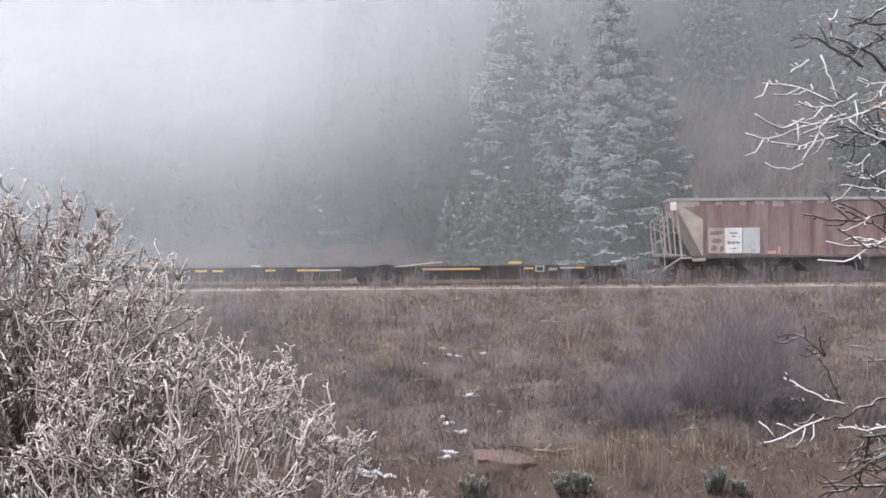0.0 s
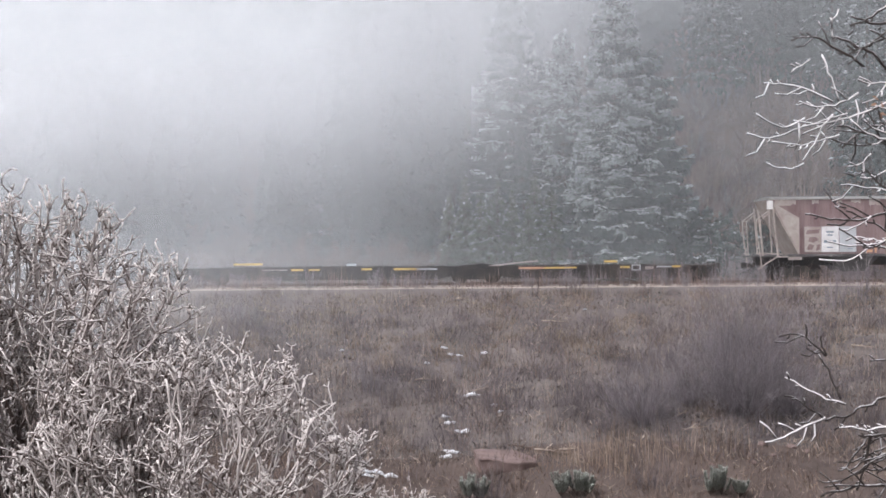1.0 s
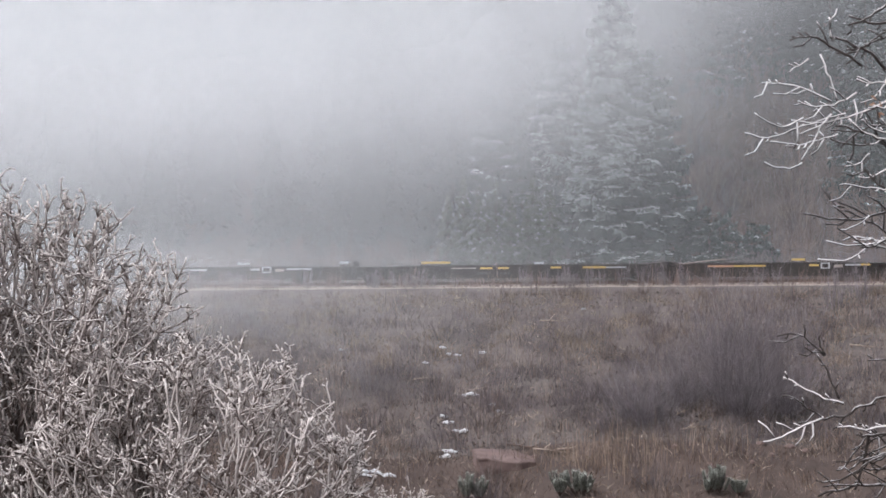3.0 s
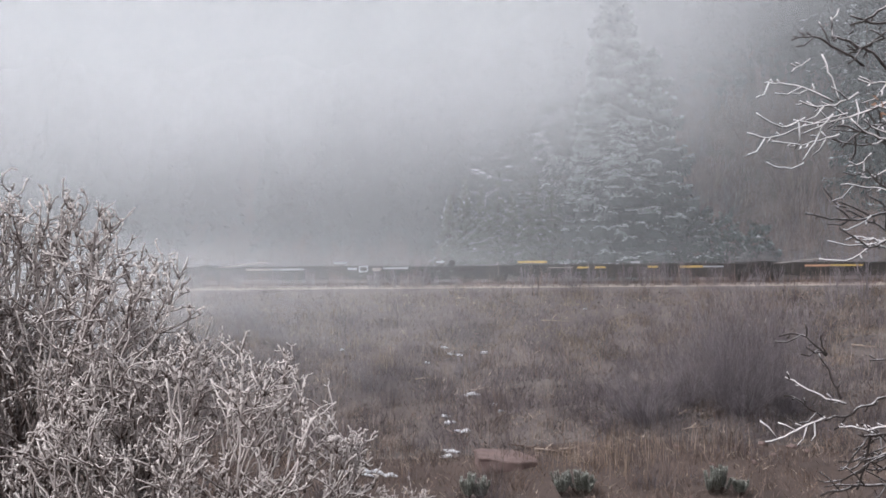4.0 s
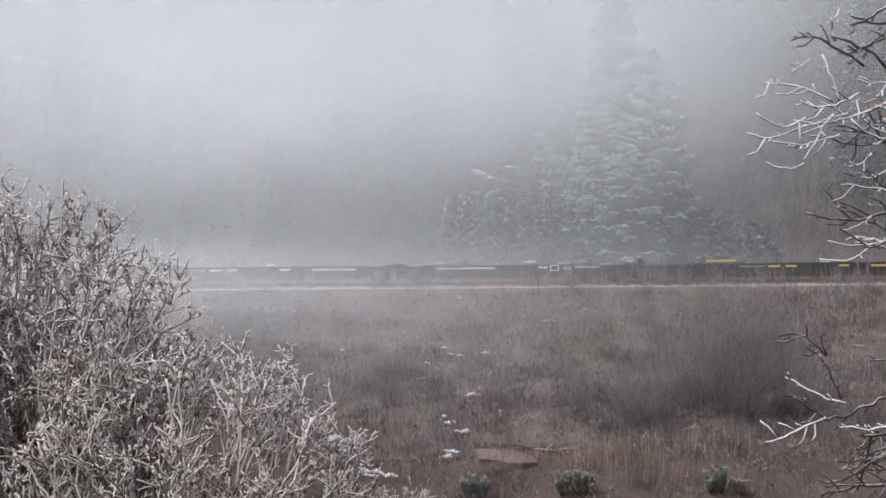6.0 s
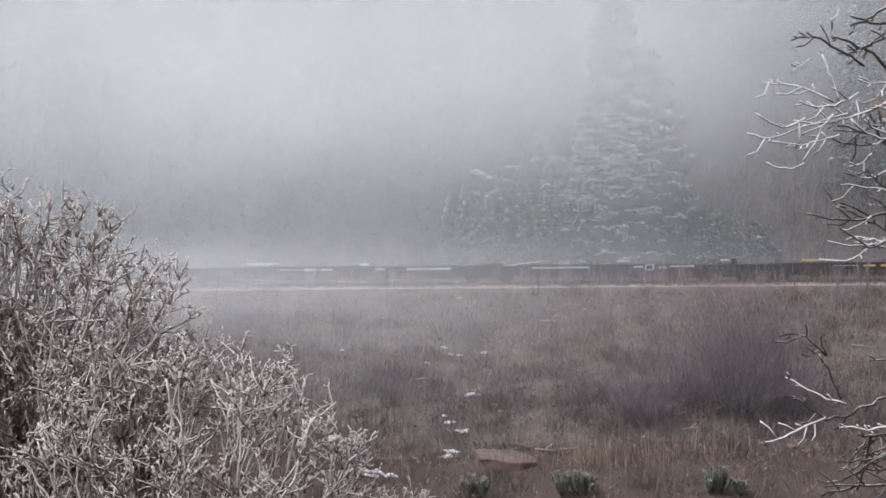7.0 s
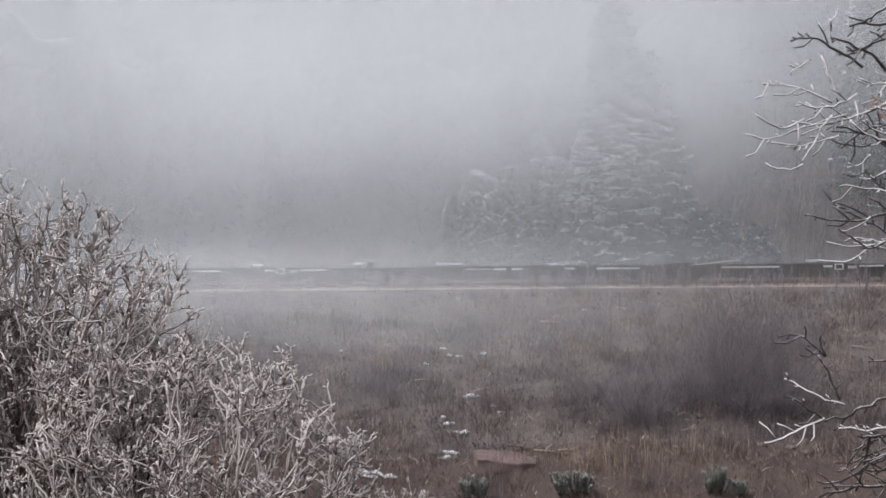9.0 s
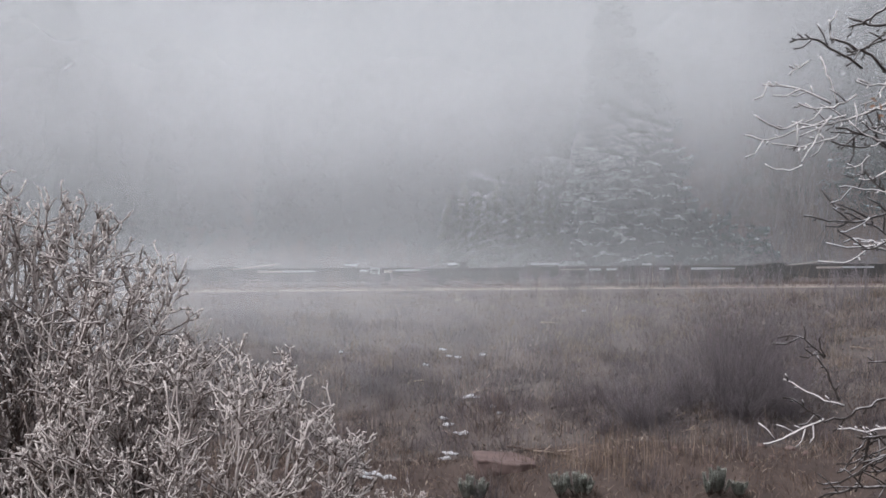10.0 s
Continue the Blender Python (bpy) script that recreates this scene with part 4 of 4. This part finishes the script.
    for sx, y, k in ((-365, 55.5, 1.0), (-335, 54.5, 0.8), (-130, 48, 0.9), (-100, 47, 0.8), (-160, 49, 0.7), (30, 50, 0.6), (50, 50.5, 0.55), (650, 52, 1.35), (690, 57, 1.1), (740, 58, 1.2),
                     (225, 60.4, 0.65), (260, 60.2, 0.7), (320, 60.6, 0.7), (355, 60.4, 0.8), (395, 60.8, 0.75), (430, 60.3, 0.7), (480, 60.4, 0.6), (-85, 60.4, 0.5), (-120, 60.6, 0.45), (-50, 60.2, 0.5)):
        x = sx * y / F
        ob = new("bare_sapling", side[R.integers(3)])
        ob.location, ob.rotation_euler = (x, y, float(ground_z(x, y))), (0, 0, R.random() * 6)
        ob.scale = (k * 0.8, k * 0.8, k)
        tagged(ob, "thin bare sapling clump below the railway", "shrub", "saplings")


def patchy(x, y, seed, size=1.0):
    """A field of soft patches between about -1 and 1."""
    k = sum(np.sin((x * math.cos(j * 2.3 + seed) + y * math.sin(j * 2.3 + seed)) * (0.25 + 0.3 * j) / size + 2 * j + seed) for j in range(1, 8))
    return k / 3.2


def scatter(y0, y1, seed, limit, size=1.0, wide=0.55):
    """Places on the bank, kept where the patches rise over a limit."""
    def where(rng, n):
        y = y0 + (y1 - y0) * rng.random(4 * n)
        x = (rng.random(4 * n) - 0.5) * 2 * wide * y
        keep = np.nonzero(patchy(x, y, seed, size) + rng.normal(0, 0.25, 4 * n) > limit)[0][:n]
        return np.resize(x[keep], n), np.resize(y[keep], n)
    return where


def build_bank_cover():
    R = np.random.default_rng(31)
    tagged(blades("dry_grass", R, 56000, bank(42, 58.8), (0.10, 0.42), 0.023, [M["grass"]], 1.3, 0.9), "short tan dry grass over the embankment", "grass", kind="stuff")
    tagged(blades("russet_grass", R, 20000, bank(36, 43.5), (0.10, 0.45), 0.023, [M["russet"]], 1.3, 0.9), "sparse russet-brown dead grass at the foot of the bank", "grass", kind="stuff")
    tagged(blades("tall_weeds", R, 22000, scatter(36, 59.0, 0.4, 0.0), (0.2, 0.9), 0.022, [M["weed"]], 1.2, 0.8), "tall dark brown dead weed stems", "weeds", kind="stuff")
    tagged(blades("twig_litter", R, 13000, scatter(37, 59.2, 1.7, -0.3, 0.6), (0.05, 0.25), 0.04, [M["fleck"]], 3.0), "pale fallen twigs and bent straws", "twigs", kind="stuff")
    tagged(blades("leaf_litter", R, 26000, bank(42, 58.9), (0.03, 0.13), 0.075, [M["mulch"]], 2.5), "fallen leaves and clods over the bank", "litter", kind="stuff")
    tagged(blades("bare_thicket", R, 25000, scatter(43.5, 56.0, 2.9, 0.15), (0.25, 1.1), 0.022, [M["willow"]], 1.0, 0.6), "patchy low thicket of bare purple-grey stems", "brush", kind="stuff")
    tagged(blades("golden_grass", R, 22000, scatter(51.0, 58.9, 4.1, -0.1, 0.8), (0.12, 0.5), 0.026, [M["straw"]], 1.2, 0.8), "golden-brown dry grass near the bank top", "grass", kind="stuff")
    tagged(blades("dry_stalks", R, 7000, scatter(41.0, 59.0, 5.3, -0.2, 0.7), (0.35, 1.25), 0.017, [M["stalk"]], 0.22, 0.5), "thin upright pale dry stalks over the bank", "weeds", kind="stuff")
    tagged(blades("dark_stalks", R, 7000, scatter(41.0, 59.0, 6.6, 0.0, 0.7), (0.35, 1.3), 0.020, [M["willow"]], 0.22, 0.5), "thin upright dark dead stalks over the bank", "weeds", kind="stuff")
    tagged(blades("trackside_weeds", R, 5200, bank(60.6, 63.4), (0.15, 1.3), 0.017, [M["weed"]], 0.35, 0.8), "thin dead weeds along the gravel edge", "weeds", kind="stuff")
    tagged(blades("trackside_stalks", R, 2200, scatter(60.6, 63.0, 7.7, 0.1), (0.3, 1.35), 0.017, [M["brush"]], 0.3, 0.8), "reddish-grey dead stalks along the gravel edge", "weeds", kind="stuff")

    def reeds(rng, n):
        y = np.clip(41.6 + 0.9 * rng.normal(0, 1, n), 38.5, 44)
        return (300 + 85 * rng.normal(0, 1, n)) / F * y, y
    tagged(blades("pale_reeds", R, 380, reeds, (0.3, 1.15), 0.018, [M["reed"]], 0.18), "ochre tall grass stalks at the foot of the bank", "grass", kind="stuff")


def build_near_shrubs():
    R = np.random.default_rng(41)
    shrub(R, (-3.65, 9.3, 0.1), (2.17, 1.0, 2.40), (-3.5, 9.3, -1.35), 0.3, 72, "large leafless shrub with rime on every twig")
    shrub(R, (-1.82, 8.8, -0.05), (1.38, 0.75, 1.24), (-1.95, 8.6, -1.3), 0.25, 36, "lower leafless shrub with rime on its twigs")
    for x, y, h in ((-0.55, 19.5, 2.0), (-1.05, 20.5, 1.95), (-0.15, 20.8, 1.85)):
        z = float(ground_z(x, y))
        shrub(R, (x, y, z + h * 0.45), (0.55, 0.5, h * 0.55), (x, y, z - 0.1), 0.1, 12, "small bare grey bush in the hollow below", thin=0.007, sides=(9, 4))


def limb(rng, g, p, q, bow, r):
    """A crooked limb from p to q that sags by bow of its length, with spurs and a few short side twigs."""
    way = q - p
    size = np.linalg.norm(way)
    n = max(5, int(size / 0.035))
    pts, jog = [], np.zeros(3)
    for i in range(n + 1):
        t = i / n
        jog = jog * 0.75 + rng.normal(0, 0.006, 3)
        pts.append(p + way * t + np.array([0, 0, -4 * bow * t * (1 - t) * size]) + jog * min(1, 4 * t))
    radii = [max(0.0052, r * (1 - 0.35 * i / n)) for i in range(n + 1)]
    g.tube(pts, radii, 6)
    for i in range(1, n):
        if rng.random() < 0.42:
            d = (pts[i + 1] - pts[i - 1]) / np.linalg.norm(pts[i + 1] - pts[i - 1])
            t = rng.choice((-1, 1)) * (0.6 + 0.7 * rng.random())
            side = np.array([d[0] * math.cos(t) - d[2] * math.sin(t), rng.normal(0, 0.3), d[0] * math.sin(t) + d[2] * math.cos(t)])
            l = 0.02 + 0.03 * rng.random() if rng.random() < 0.6 else 0.07 + 0.13 * rng.random()
            mid = pts[i] + side * l * 0.6
            g.tube([pts[i], mid, mid + (side * 0.5 + d * 0.35) * l * 0.6 + np.array([0, 0, 0.1 * l])], [0.0052, 0.0050, 0.0048], 5)


def build_near_tree():
    R = np.random.default_rng(52)
    e = new("bare_tree")
    x0, y0 = 4.6, 7.4
    g0 = float(ground_z(x0, y0))
    part("trunk", Geo().tube([(0, 0, -0.3), (0.05, 0, 1.5), (-0.05, 0.05, 3), (0.1, 0, 5.5)], [0.13, 0.1, 0.08, 0.03], 10), M["rime_dark"], e, smooth=True)
    # limbs across the view plane: from (across, up) to (across, up), bow, radius, rimed all round; in the units of F from the axis
    high = ((800, 432, 722, 388, 0.02, 0.009, 0), (800, 300, 690, 366, -0.12, 0.010, 0), (692, 364, 686, 402, 0, 0.006, 1), (745, 316, 610, 364, -0.14, 0.008, 0), (650, 330, 608, 307, 0.1, 0.006, 1),
            (690, 254, 577, 290, -0.1, 0.007, 1), (671, 338, 688, 254, 0, 0.006, 1), (735, 270, 627, 248, 0.16, 0.007, 1), (800, 260, 629, 224, 0.10, 0.009, 1), (640, 226, 543, 226, 0.14, 0.006, 1),
            (716, 233, 642, 214, 0, 0.007, 1), (642, 214, 537, 198, 0.14, 0.006, 1), (800, 168, 700, 213, -0.08, 0.009, 0), (701, 196, 585, 188, 0.12, 0.006, 1))
    middle = ((690, 232, 638, 148, -0.06, 0.007, 1), (638, 146, 576, 147, 0.12, 0.006, 1), (760, 180, 672, 180, 0.06, 0.006, 0), (800, 100, 700, 106, 0.02, 0.007, 1), (800, 64, 642, 57, 0.10, 0.008, 0),
              (712, 66, 684, 102, 0.1, 0.005, 0), (756, 52, 705, 27, 0.1, 0.006, 1), (800, 18, 676, 8, 0.12, 0.007, 1), (757, 3, 669, -25, 0.16, 0.007, 1), (757, 162, 720, 139, 0.15, 0.006, 1),
              (800, 200, 726, 214, 0.1, 0.007, 1), (800, 286, 734, 298, 0.05, 0.006, 1), (800, 140, 745, 122, 0.1, 0.006, 1))
    low = ((800, -264, 669, -306, 0.04, 0.010, 0), (672, -304, 570, -346, 0.03, 0.009, 1), (708, -281, 604, -236, 0.03, 0.008, 1), (700, -272, 672, -194, 0.05, 0.008, 0), (674, -196, 590, -166, -0.22, 0.006, 0),
           (676, -194, 662, -156, 0, 0.006, 0), (669, -306, 592, -264, -0.06, 0.005, 0), (800, -316, 700, -321, 0.03, 0.009, 1), (800, -330, 724, -334, 0.05, 0.010, 0), (756, -330, 722, -430, 0.06, 0.010, 0),
           (800, -430, 664, -448, -0.10, 0.011, 0), (800, -210, 752, -202, -0.1, 0.007, 0), (742, -350, 690, -400, 0.1, 0.007, 0), (790, -352, 700, -386, 0.05, 0.007, 0), (730, -400, 660, -420, 0.15, 0.006, 0), (800, -388, 740, -396, 0.1, 0.008, 0))
    inner = []
    for _ in range(20):
        b0 = R.choice((R.uniform(150, 400), R.uniform(-40, 150), R.uniform(-440, -310)))
        inner.append((800, b0, R.uniform(700, 772), b0 + R.uniform(-45, 55), R.uniform(-0.15, 0.15), 0.006 + 0.003 * R.random(), int(R.random() < 0.4 and b0 > -300)))
    for k, (a0, b0, a1, b1, bow, r, pale) in enumerate(high + middle + low + tuple(inner)):
        R = np.random.default_rng(300 + k)
        g = Geo()
        sy = 7.2
        p0, p1 = np.array([a0 / F * sy, sy, EYE + b0 / F * sy]), np.array([a1 / F * sy, sy + R.normal(0, 0.06), EYE + b1 / F * sy])
        if a0 >= 780:
            g.tube([(x0, y0, p0[2] - 0.35), ((x0 + p0[0]) / 2, (y0 + sy) / 2, p0[2] - 0.1 + R.normal(0, 0.08)), tuple(p0)], [r * 2.2, r * 1.5, r * 1.05], 6)
        limb(R, g, p0, p1, bow, r)
        ob = part("branch", g, M["rime_branch" if pale else "rime_dark"], e, smooth=True)
        ob.location = (-x0, -y0, -g0)
    R = np.random.default_rng(77)
    for _ in range(9):
        g = Geo()
        p = np.array([2.62 + 0.10 * R.normal(), 7.15 + 0.05 * R.normal(), 2.70 + 0.035 * R.normal()])
        a = R.random() * 6.28
        d, w = np.array([math.cos(a), 0.3 * R.normal(), -0.4 + 0.5 * math.sin(a)]) * 0.05, np.array([0.3 * R.normal(), 0.5, 0.8]) * 0.016
        n = np.array([0.2, -0.9, 0.3]) * 0.006
        g.add([p, p + d * 0.5 + w + n, p + d, p + d * 0.5 - w + n, p + d * 0.5], [(0, 1, 4), (1, 2, 4), (2, 3, 4), (3, 0, 4)])
        ob = part("dead_leaf", g, M["leaf"], e, "curled brown dead leaf")
        ob.location = (-x0, -y0, -g0)
    e.location = (x0, y0, g0)
    tagged(e, "leafless tree with dark crooked branches edged in rime", "tree")


def blob(rng, rx, ry, rz, mat, name, rough=0.25):
    bm = bmesh.new()
    bmesh.ops.create_icosphere(bm, subdivisions=3, radius=1)
    s = Vector((rng.random() * 50, rng.random() * 50, 0))
    for v in bm.verts:
        k = 1 + rough * noise.noise(v.co * 1.5 + s) + rough * 0.5 * noise.noise(v.co * 4 + s)
        v.co = Vector((v.co.x * rx * k, v.co.y * ry * k, v.co.z * rz * k))
    me = bpy.data.meshes.new(name)
    bm.to_mesh(me)
    bm.free()
    me.materials.append(mat)
    return new(name, me)


def on_bank(sx, sy):
    """The place on the bank under these angles."""
    y = np.linspace(37, 60, 2301)
    x = sx * y / F
    d = np.abs((EYE - ground_z(x, y)) * F / y - sy)
    k = int(np.argmin(d))
    return float(x[k]), float(y[k]), float(ground_z(x[k], y[k]))


def snow_sheet(rng, length, width):
    """A thin ragged lens of old snow with torn lobes, lying on the ground."""
    bm = bmesh.new()
    n = 22
    off = Vector((rng.random() * 40, rng.random() * 40, 0))
    rings = []
    for k, (t, z) in enumerate(((1.0, -0.03), (0.93, 0.015), (0.7, 0.035), (0.35, 0.045))):
        ring = []
        for i in range(n):
            a = 6.2832 * i / n
            r = t * (0.62 + 0.75 * noise.noise(Vector((math.cos(a) * 1.7, math.sin(a) * 1.7, 0)) + off))
            ring.append(bm.verts.new((math.cos(a) * r * length, math.sin(a) * r * width + 0.35 * width * math.sin(2.2 * math.cos(a) + off.x), z + 0.012 * noise.noise(Vector((i * 0.7, k * 1.3, off.x))))))
        rings.append(ring)
    for a, b in zip(rings, rings[1:]):
        for i in range(n):
            bm.faces.new((a[i], a[(i + 1) % n], b[(i + 1) % n], b[i]))
    bm.faces.new(rings[-1])
    me = bpy.data.meshes.new("snow_patch")
    bm.to_mesh(me)
    bm.free()
    me.materials.append(M["snow"])
    return new("snow_patch", me)


def fallen_branch(rng, length, mat):
    """A crooked dead branch with stubs, lying along x."""
    g = Geo()
    pts, p, a = [], Vector((-length / 2, 0, 0.04)), rng.uniform(-0.2, 0.2)
    for i in range(8):
        pts.append(p.copy())
        a += rng.uniform(-0.25, 0.25)
        p = p + Vector((math.cos(a), math.sin(a), rng.uniform(-0.06, 0.1))) * length / 7
    g.tube(pts, [0.035 - 0.003 * i for i in range(8)], 6)
    for i in (2, 4, 5):
        d = Vector((rng.uniform(0.2, 0.8), rng.choice((-1, 1)) * 0.6, rng.uniform(0.1, 0.7)))
        g.tube([pts[i], pts[i] + d * 0.14 * length, pts[i] + d * 0.25 * length + Vector((0.04, 0, 0.03))], [0.02, 0.014, 0.008], 5)
    return new("fallen_branch", g.mesh("fallen_branch", mat, True))


def build_small():
    R = random.Random(7)
    for sx, sy, w in ((70, 188, 0.20), (26, 192, 0.16), (48, 262, 0.34), (8, 311, 0.24), (34, 326, 0.30), (11, 363, 0.28), (2, 371, 0.24), (-155, 401, 0.55), (-122, 398, 0.3), (-98, 404, 0.26), (85, 280, 0.17), (-32, 205, 0.12),
                      (-2, 178, 0.13), (10, 190, 0.14), (98, 292, 0.12), (0, 300, 0.16), (-180, 398, 0.2), (248, 112, 0.09), (-182, 181, 0.10)):
        x, y, z = on_bank(sx, sy)
        ob = snow_sheet(R, w * 1.3, w * 0.6)
        ob.location, ob.rotation_euler = (x, y, z + 0.07), (0.36, 0.15 * (R.random() - 0.3), R.uniform(-0.3, 0.3))
        tagged(ob, "small ragged patch of melting old snow on the bank", "snow", "snow patches")
    for sx, sy, l, turn, m in ((200, 132, 1.5, 0.1, "fleck"), (120, 98, 1.3, -0.5, "weed"), (190, 360, 1.3, 0.05, "fleck"), (150, 352, 1.6, 0.1, "weed"), (215, 362, 0.6, 0.0, "fleck"), (64, 255, 0.9, 0.3, "fleck"),
                               (-35, 235, 0.9, 0.2, "fleck"), (345, 128, 0.9, -0.3, "weed"), (330, 318, 1.4, 0.3, "weed"), (440, 325, 1.2, 0.6, "fleck"), (540, 240, 0.9, 0.2, "weed"), (-200, 130, 1.1, -0.2, "weed"),
                               (420, 300, 1.0, 1.0, "fleck"), (395, 292, 0.8, 1.2, "fleck"), (650, 300, 1.1, 0.2, "weed"), (740, 180, 1.0, 0.0, "fleck"), (-310, 110, 1.0, 0.1, "fleck"), (30, 92, 0.9, 0.9, "fleck")):
        x, y, z = on_bank(sx, sy)
        ob = fallen_branch(R, l, M[m])
        ob.location, ob.rotation_euler = (x, y, z + 0.05), (0.25, 0, turn)
        tagged(ob, "dead bleached branch lying in the dry grass" if m == "fleck" else "dead brown branch lying in the dry grass", "branch", "fallen branches")
    for sx, sy, w in ((408, 357, 0.14), (560, 352, 0.13), (612, 358, 0.16), (580, 372, 0.10), (640, 366, 0.12), (545, 384, 0.10), (700, 350, 0.14), (160, 372, 0.10), (470, 388, 0.11)):
        x, y, z = on_bank(sx, sy)
        ob = blob(R, w, w * 0.8, w * 0.65, M["rock"], "stone", 0.5)
        ob.location, ob.rotation_euler = (x, y, z + w * 0.3), (0.2, 0.1, R.random() * 6)
        tagged(ob, "small reddish-grey stone in the dry grass", "rock", "stones")
    # a tilted slab: a pale split top over a dark broken front
    x, y, z = on_bank(110, 386)
    bm = bmesh.new()
    outline = ((-1.15, 0.5), (-1.0, -0.35), (-0.45, -0.55), (0.35, -0.62), (0.95, -0.3), (1.05, 0.25), (0.5, 0.75), (-0.5, 0.85))
    top = [bm.verts.new((a, b, 0.30 - 0.13 * a + 0.05 * b)) for a, b in outline]
    low = [bm.verts.new((a * 0.9, b * 0.85 + 0.08, -0.35)) for a, b in outline]
    bm.faces.new(top)
    bm.faces.new(low[::-1])
    for i in range(8):
        bm.faces.new((top[i - 1], low[i - 1], low[i], top[i]))
    bmesh.ops.bevel(bm, geom=bm.edges[:], offset=0.035, segments=1, affect="EDGES")
    bmesh.ops.triangulate(bm, faces=bm.faces[:])
    bmesh.ops.subdivide_edges(bm, edges=bm.edges[:], cuts=3, use_grid_fill=True)
    for v in bm.verts:
        v.co += noise.noise_vector(v.co * 2.2) * 0.09 + noise.noise_vector(v.co * 8) * 0.025
    bm.normal_update()
    me = bpy.data.meshes.new("boulder")
    bm.to_mesh(me)
    bm.free()
    me.materials.append(M["rock"])
    ob = new("boulder", me)
    ob.location, ob.rotation_euler = (x, y, z + 0.02), (0.08, 0.0, 0.05)
    tagged(ob, "flat split reddish sandstone slab in the grass", "rock")


def seedling(rng, height, spread):
    """A bushy pine top: upright shoots bristling with short needles."""
    stem, V = Geo(), []
    for k in range(20):
        a, t = rng.random() * 6.28, math.sqrt(rng.random())
        h = height * (0.55 + 0.45 * rng.random()) * (1 - 0.35 * t)
        base = np.array([0, 0, h * 0.25 * t])
        bend = np.array([math.cos(a), math.sin(a), 0]) * spread * t
        q = np.linspace(0, 1, 26)
        pts = base + np.outer(q, [0, 0, h]) + np.outer(np.sqrt(q), bend)
        stem.tube([tuple(c) for c in pts[::5]], 0.012, 4)
        for c in pts[7:]:
            m = 9
            yaw = rng.random(m) * 6.28
            d = np.stack([np.cos(yaw) * 0.75, np.sin(yaw) * 0.75, 0.55 + 0.3 * rng.random(m)], -1)
            side = np.stack([-np.sin(yaw), np.cos(yaw), np.zeros(m)], -1) * 0.009
            l = (0.07 + 0.06 * rng.random(m))[:, None]
            V.append(np.stack([np.repeat(c[None], m, 0), c + d * l * 0.5 - side, c + d * l, c + d * l * 0.5 + side], 1))
    v = np.concatenate(V).reshape(-1, 3)
    return stem.mesh("trunk", M["bark"]), quick_mesh("crown", v, np.arange(len(v)).reshape(-1, 4), [M["pine"]])


def build_seedlings():
    R = np.random.default_rng(61)
    for sx, h in ((40, 1.05), (62, 0.85), (205, 0.95), (232, 1.0), (488, 1.2), (250, 0.8), (468, 0.85), (520, 0.6)):
        x, y = sx / F * 38.6, 38.6
        e = place_tree(seedling(R, h, 0.35), x, y, float(ground_z(x, y)), 1, 0, "small bushy grey-green pine seedling in dry grass", "seedlings")
        e.name = "pine_seedling"


def motions():
    times = [i * 0.5 for i in range(21)]
    for c, x in CARS:
        walk(c, [(t, pose(x + SPEED * t, TRACK_Y, 0)) for t in times])
    for w in WHEELS:
        p = w.location.copy()
        walk(w, [(i * 0.1, pose(p.x, p.y, p.z, 0, math.degrees(SPEED * i * 0.1 / 0.42), 0)) for i in range(101)])
    # the mist pours in fast and then slows
    for ob, y, drift in FOG:
        walk(ob, [(t, pose(drift * (1 - math.exp(-t / 6)) / (1 - math.exp(-10 / 6)), y, 0)) for t in times])


build_ground()
build_trees()
build_brush()
build_near_shrubs()
build_near_tree()
build_bank_cover()
build_small()
build_seedlings()
build_fog()
build_train()
build_track()
motions()
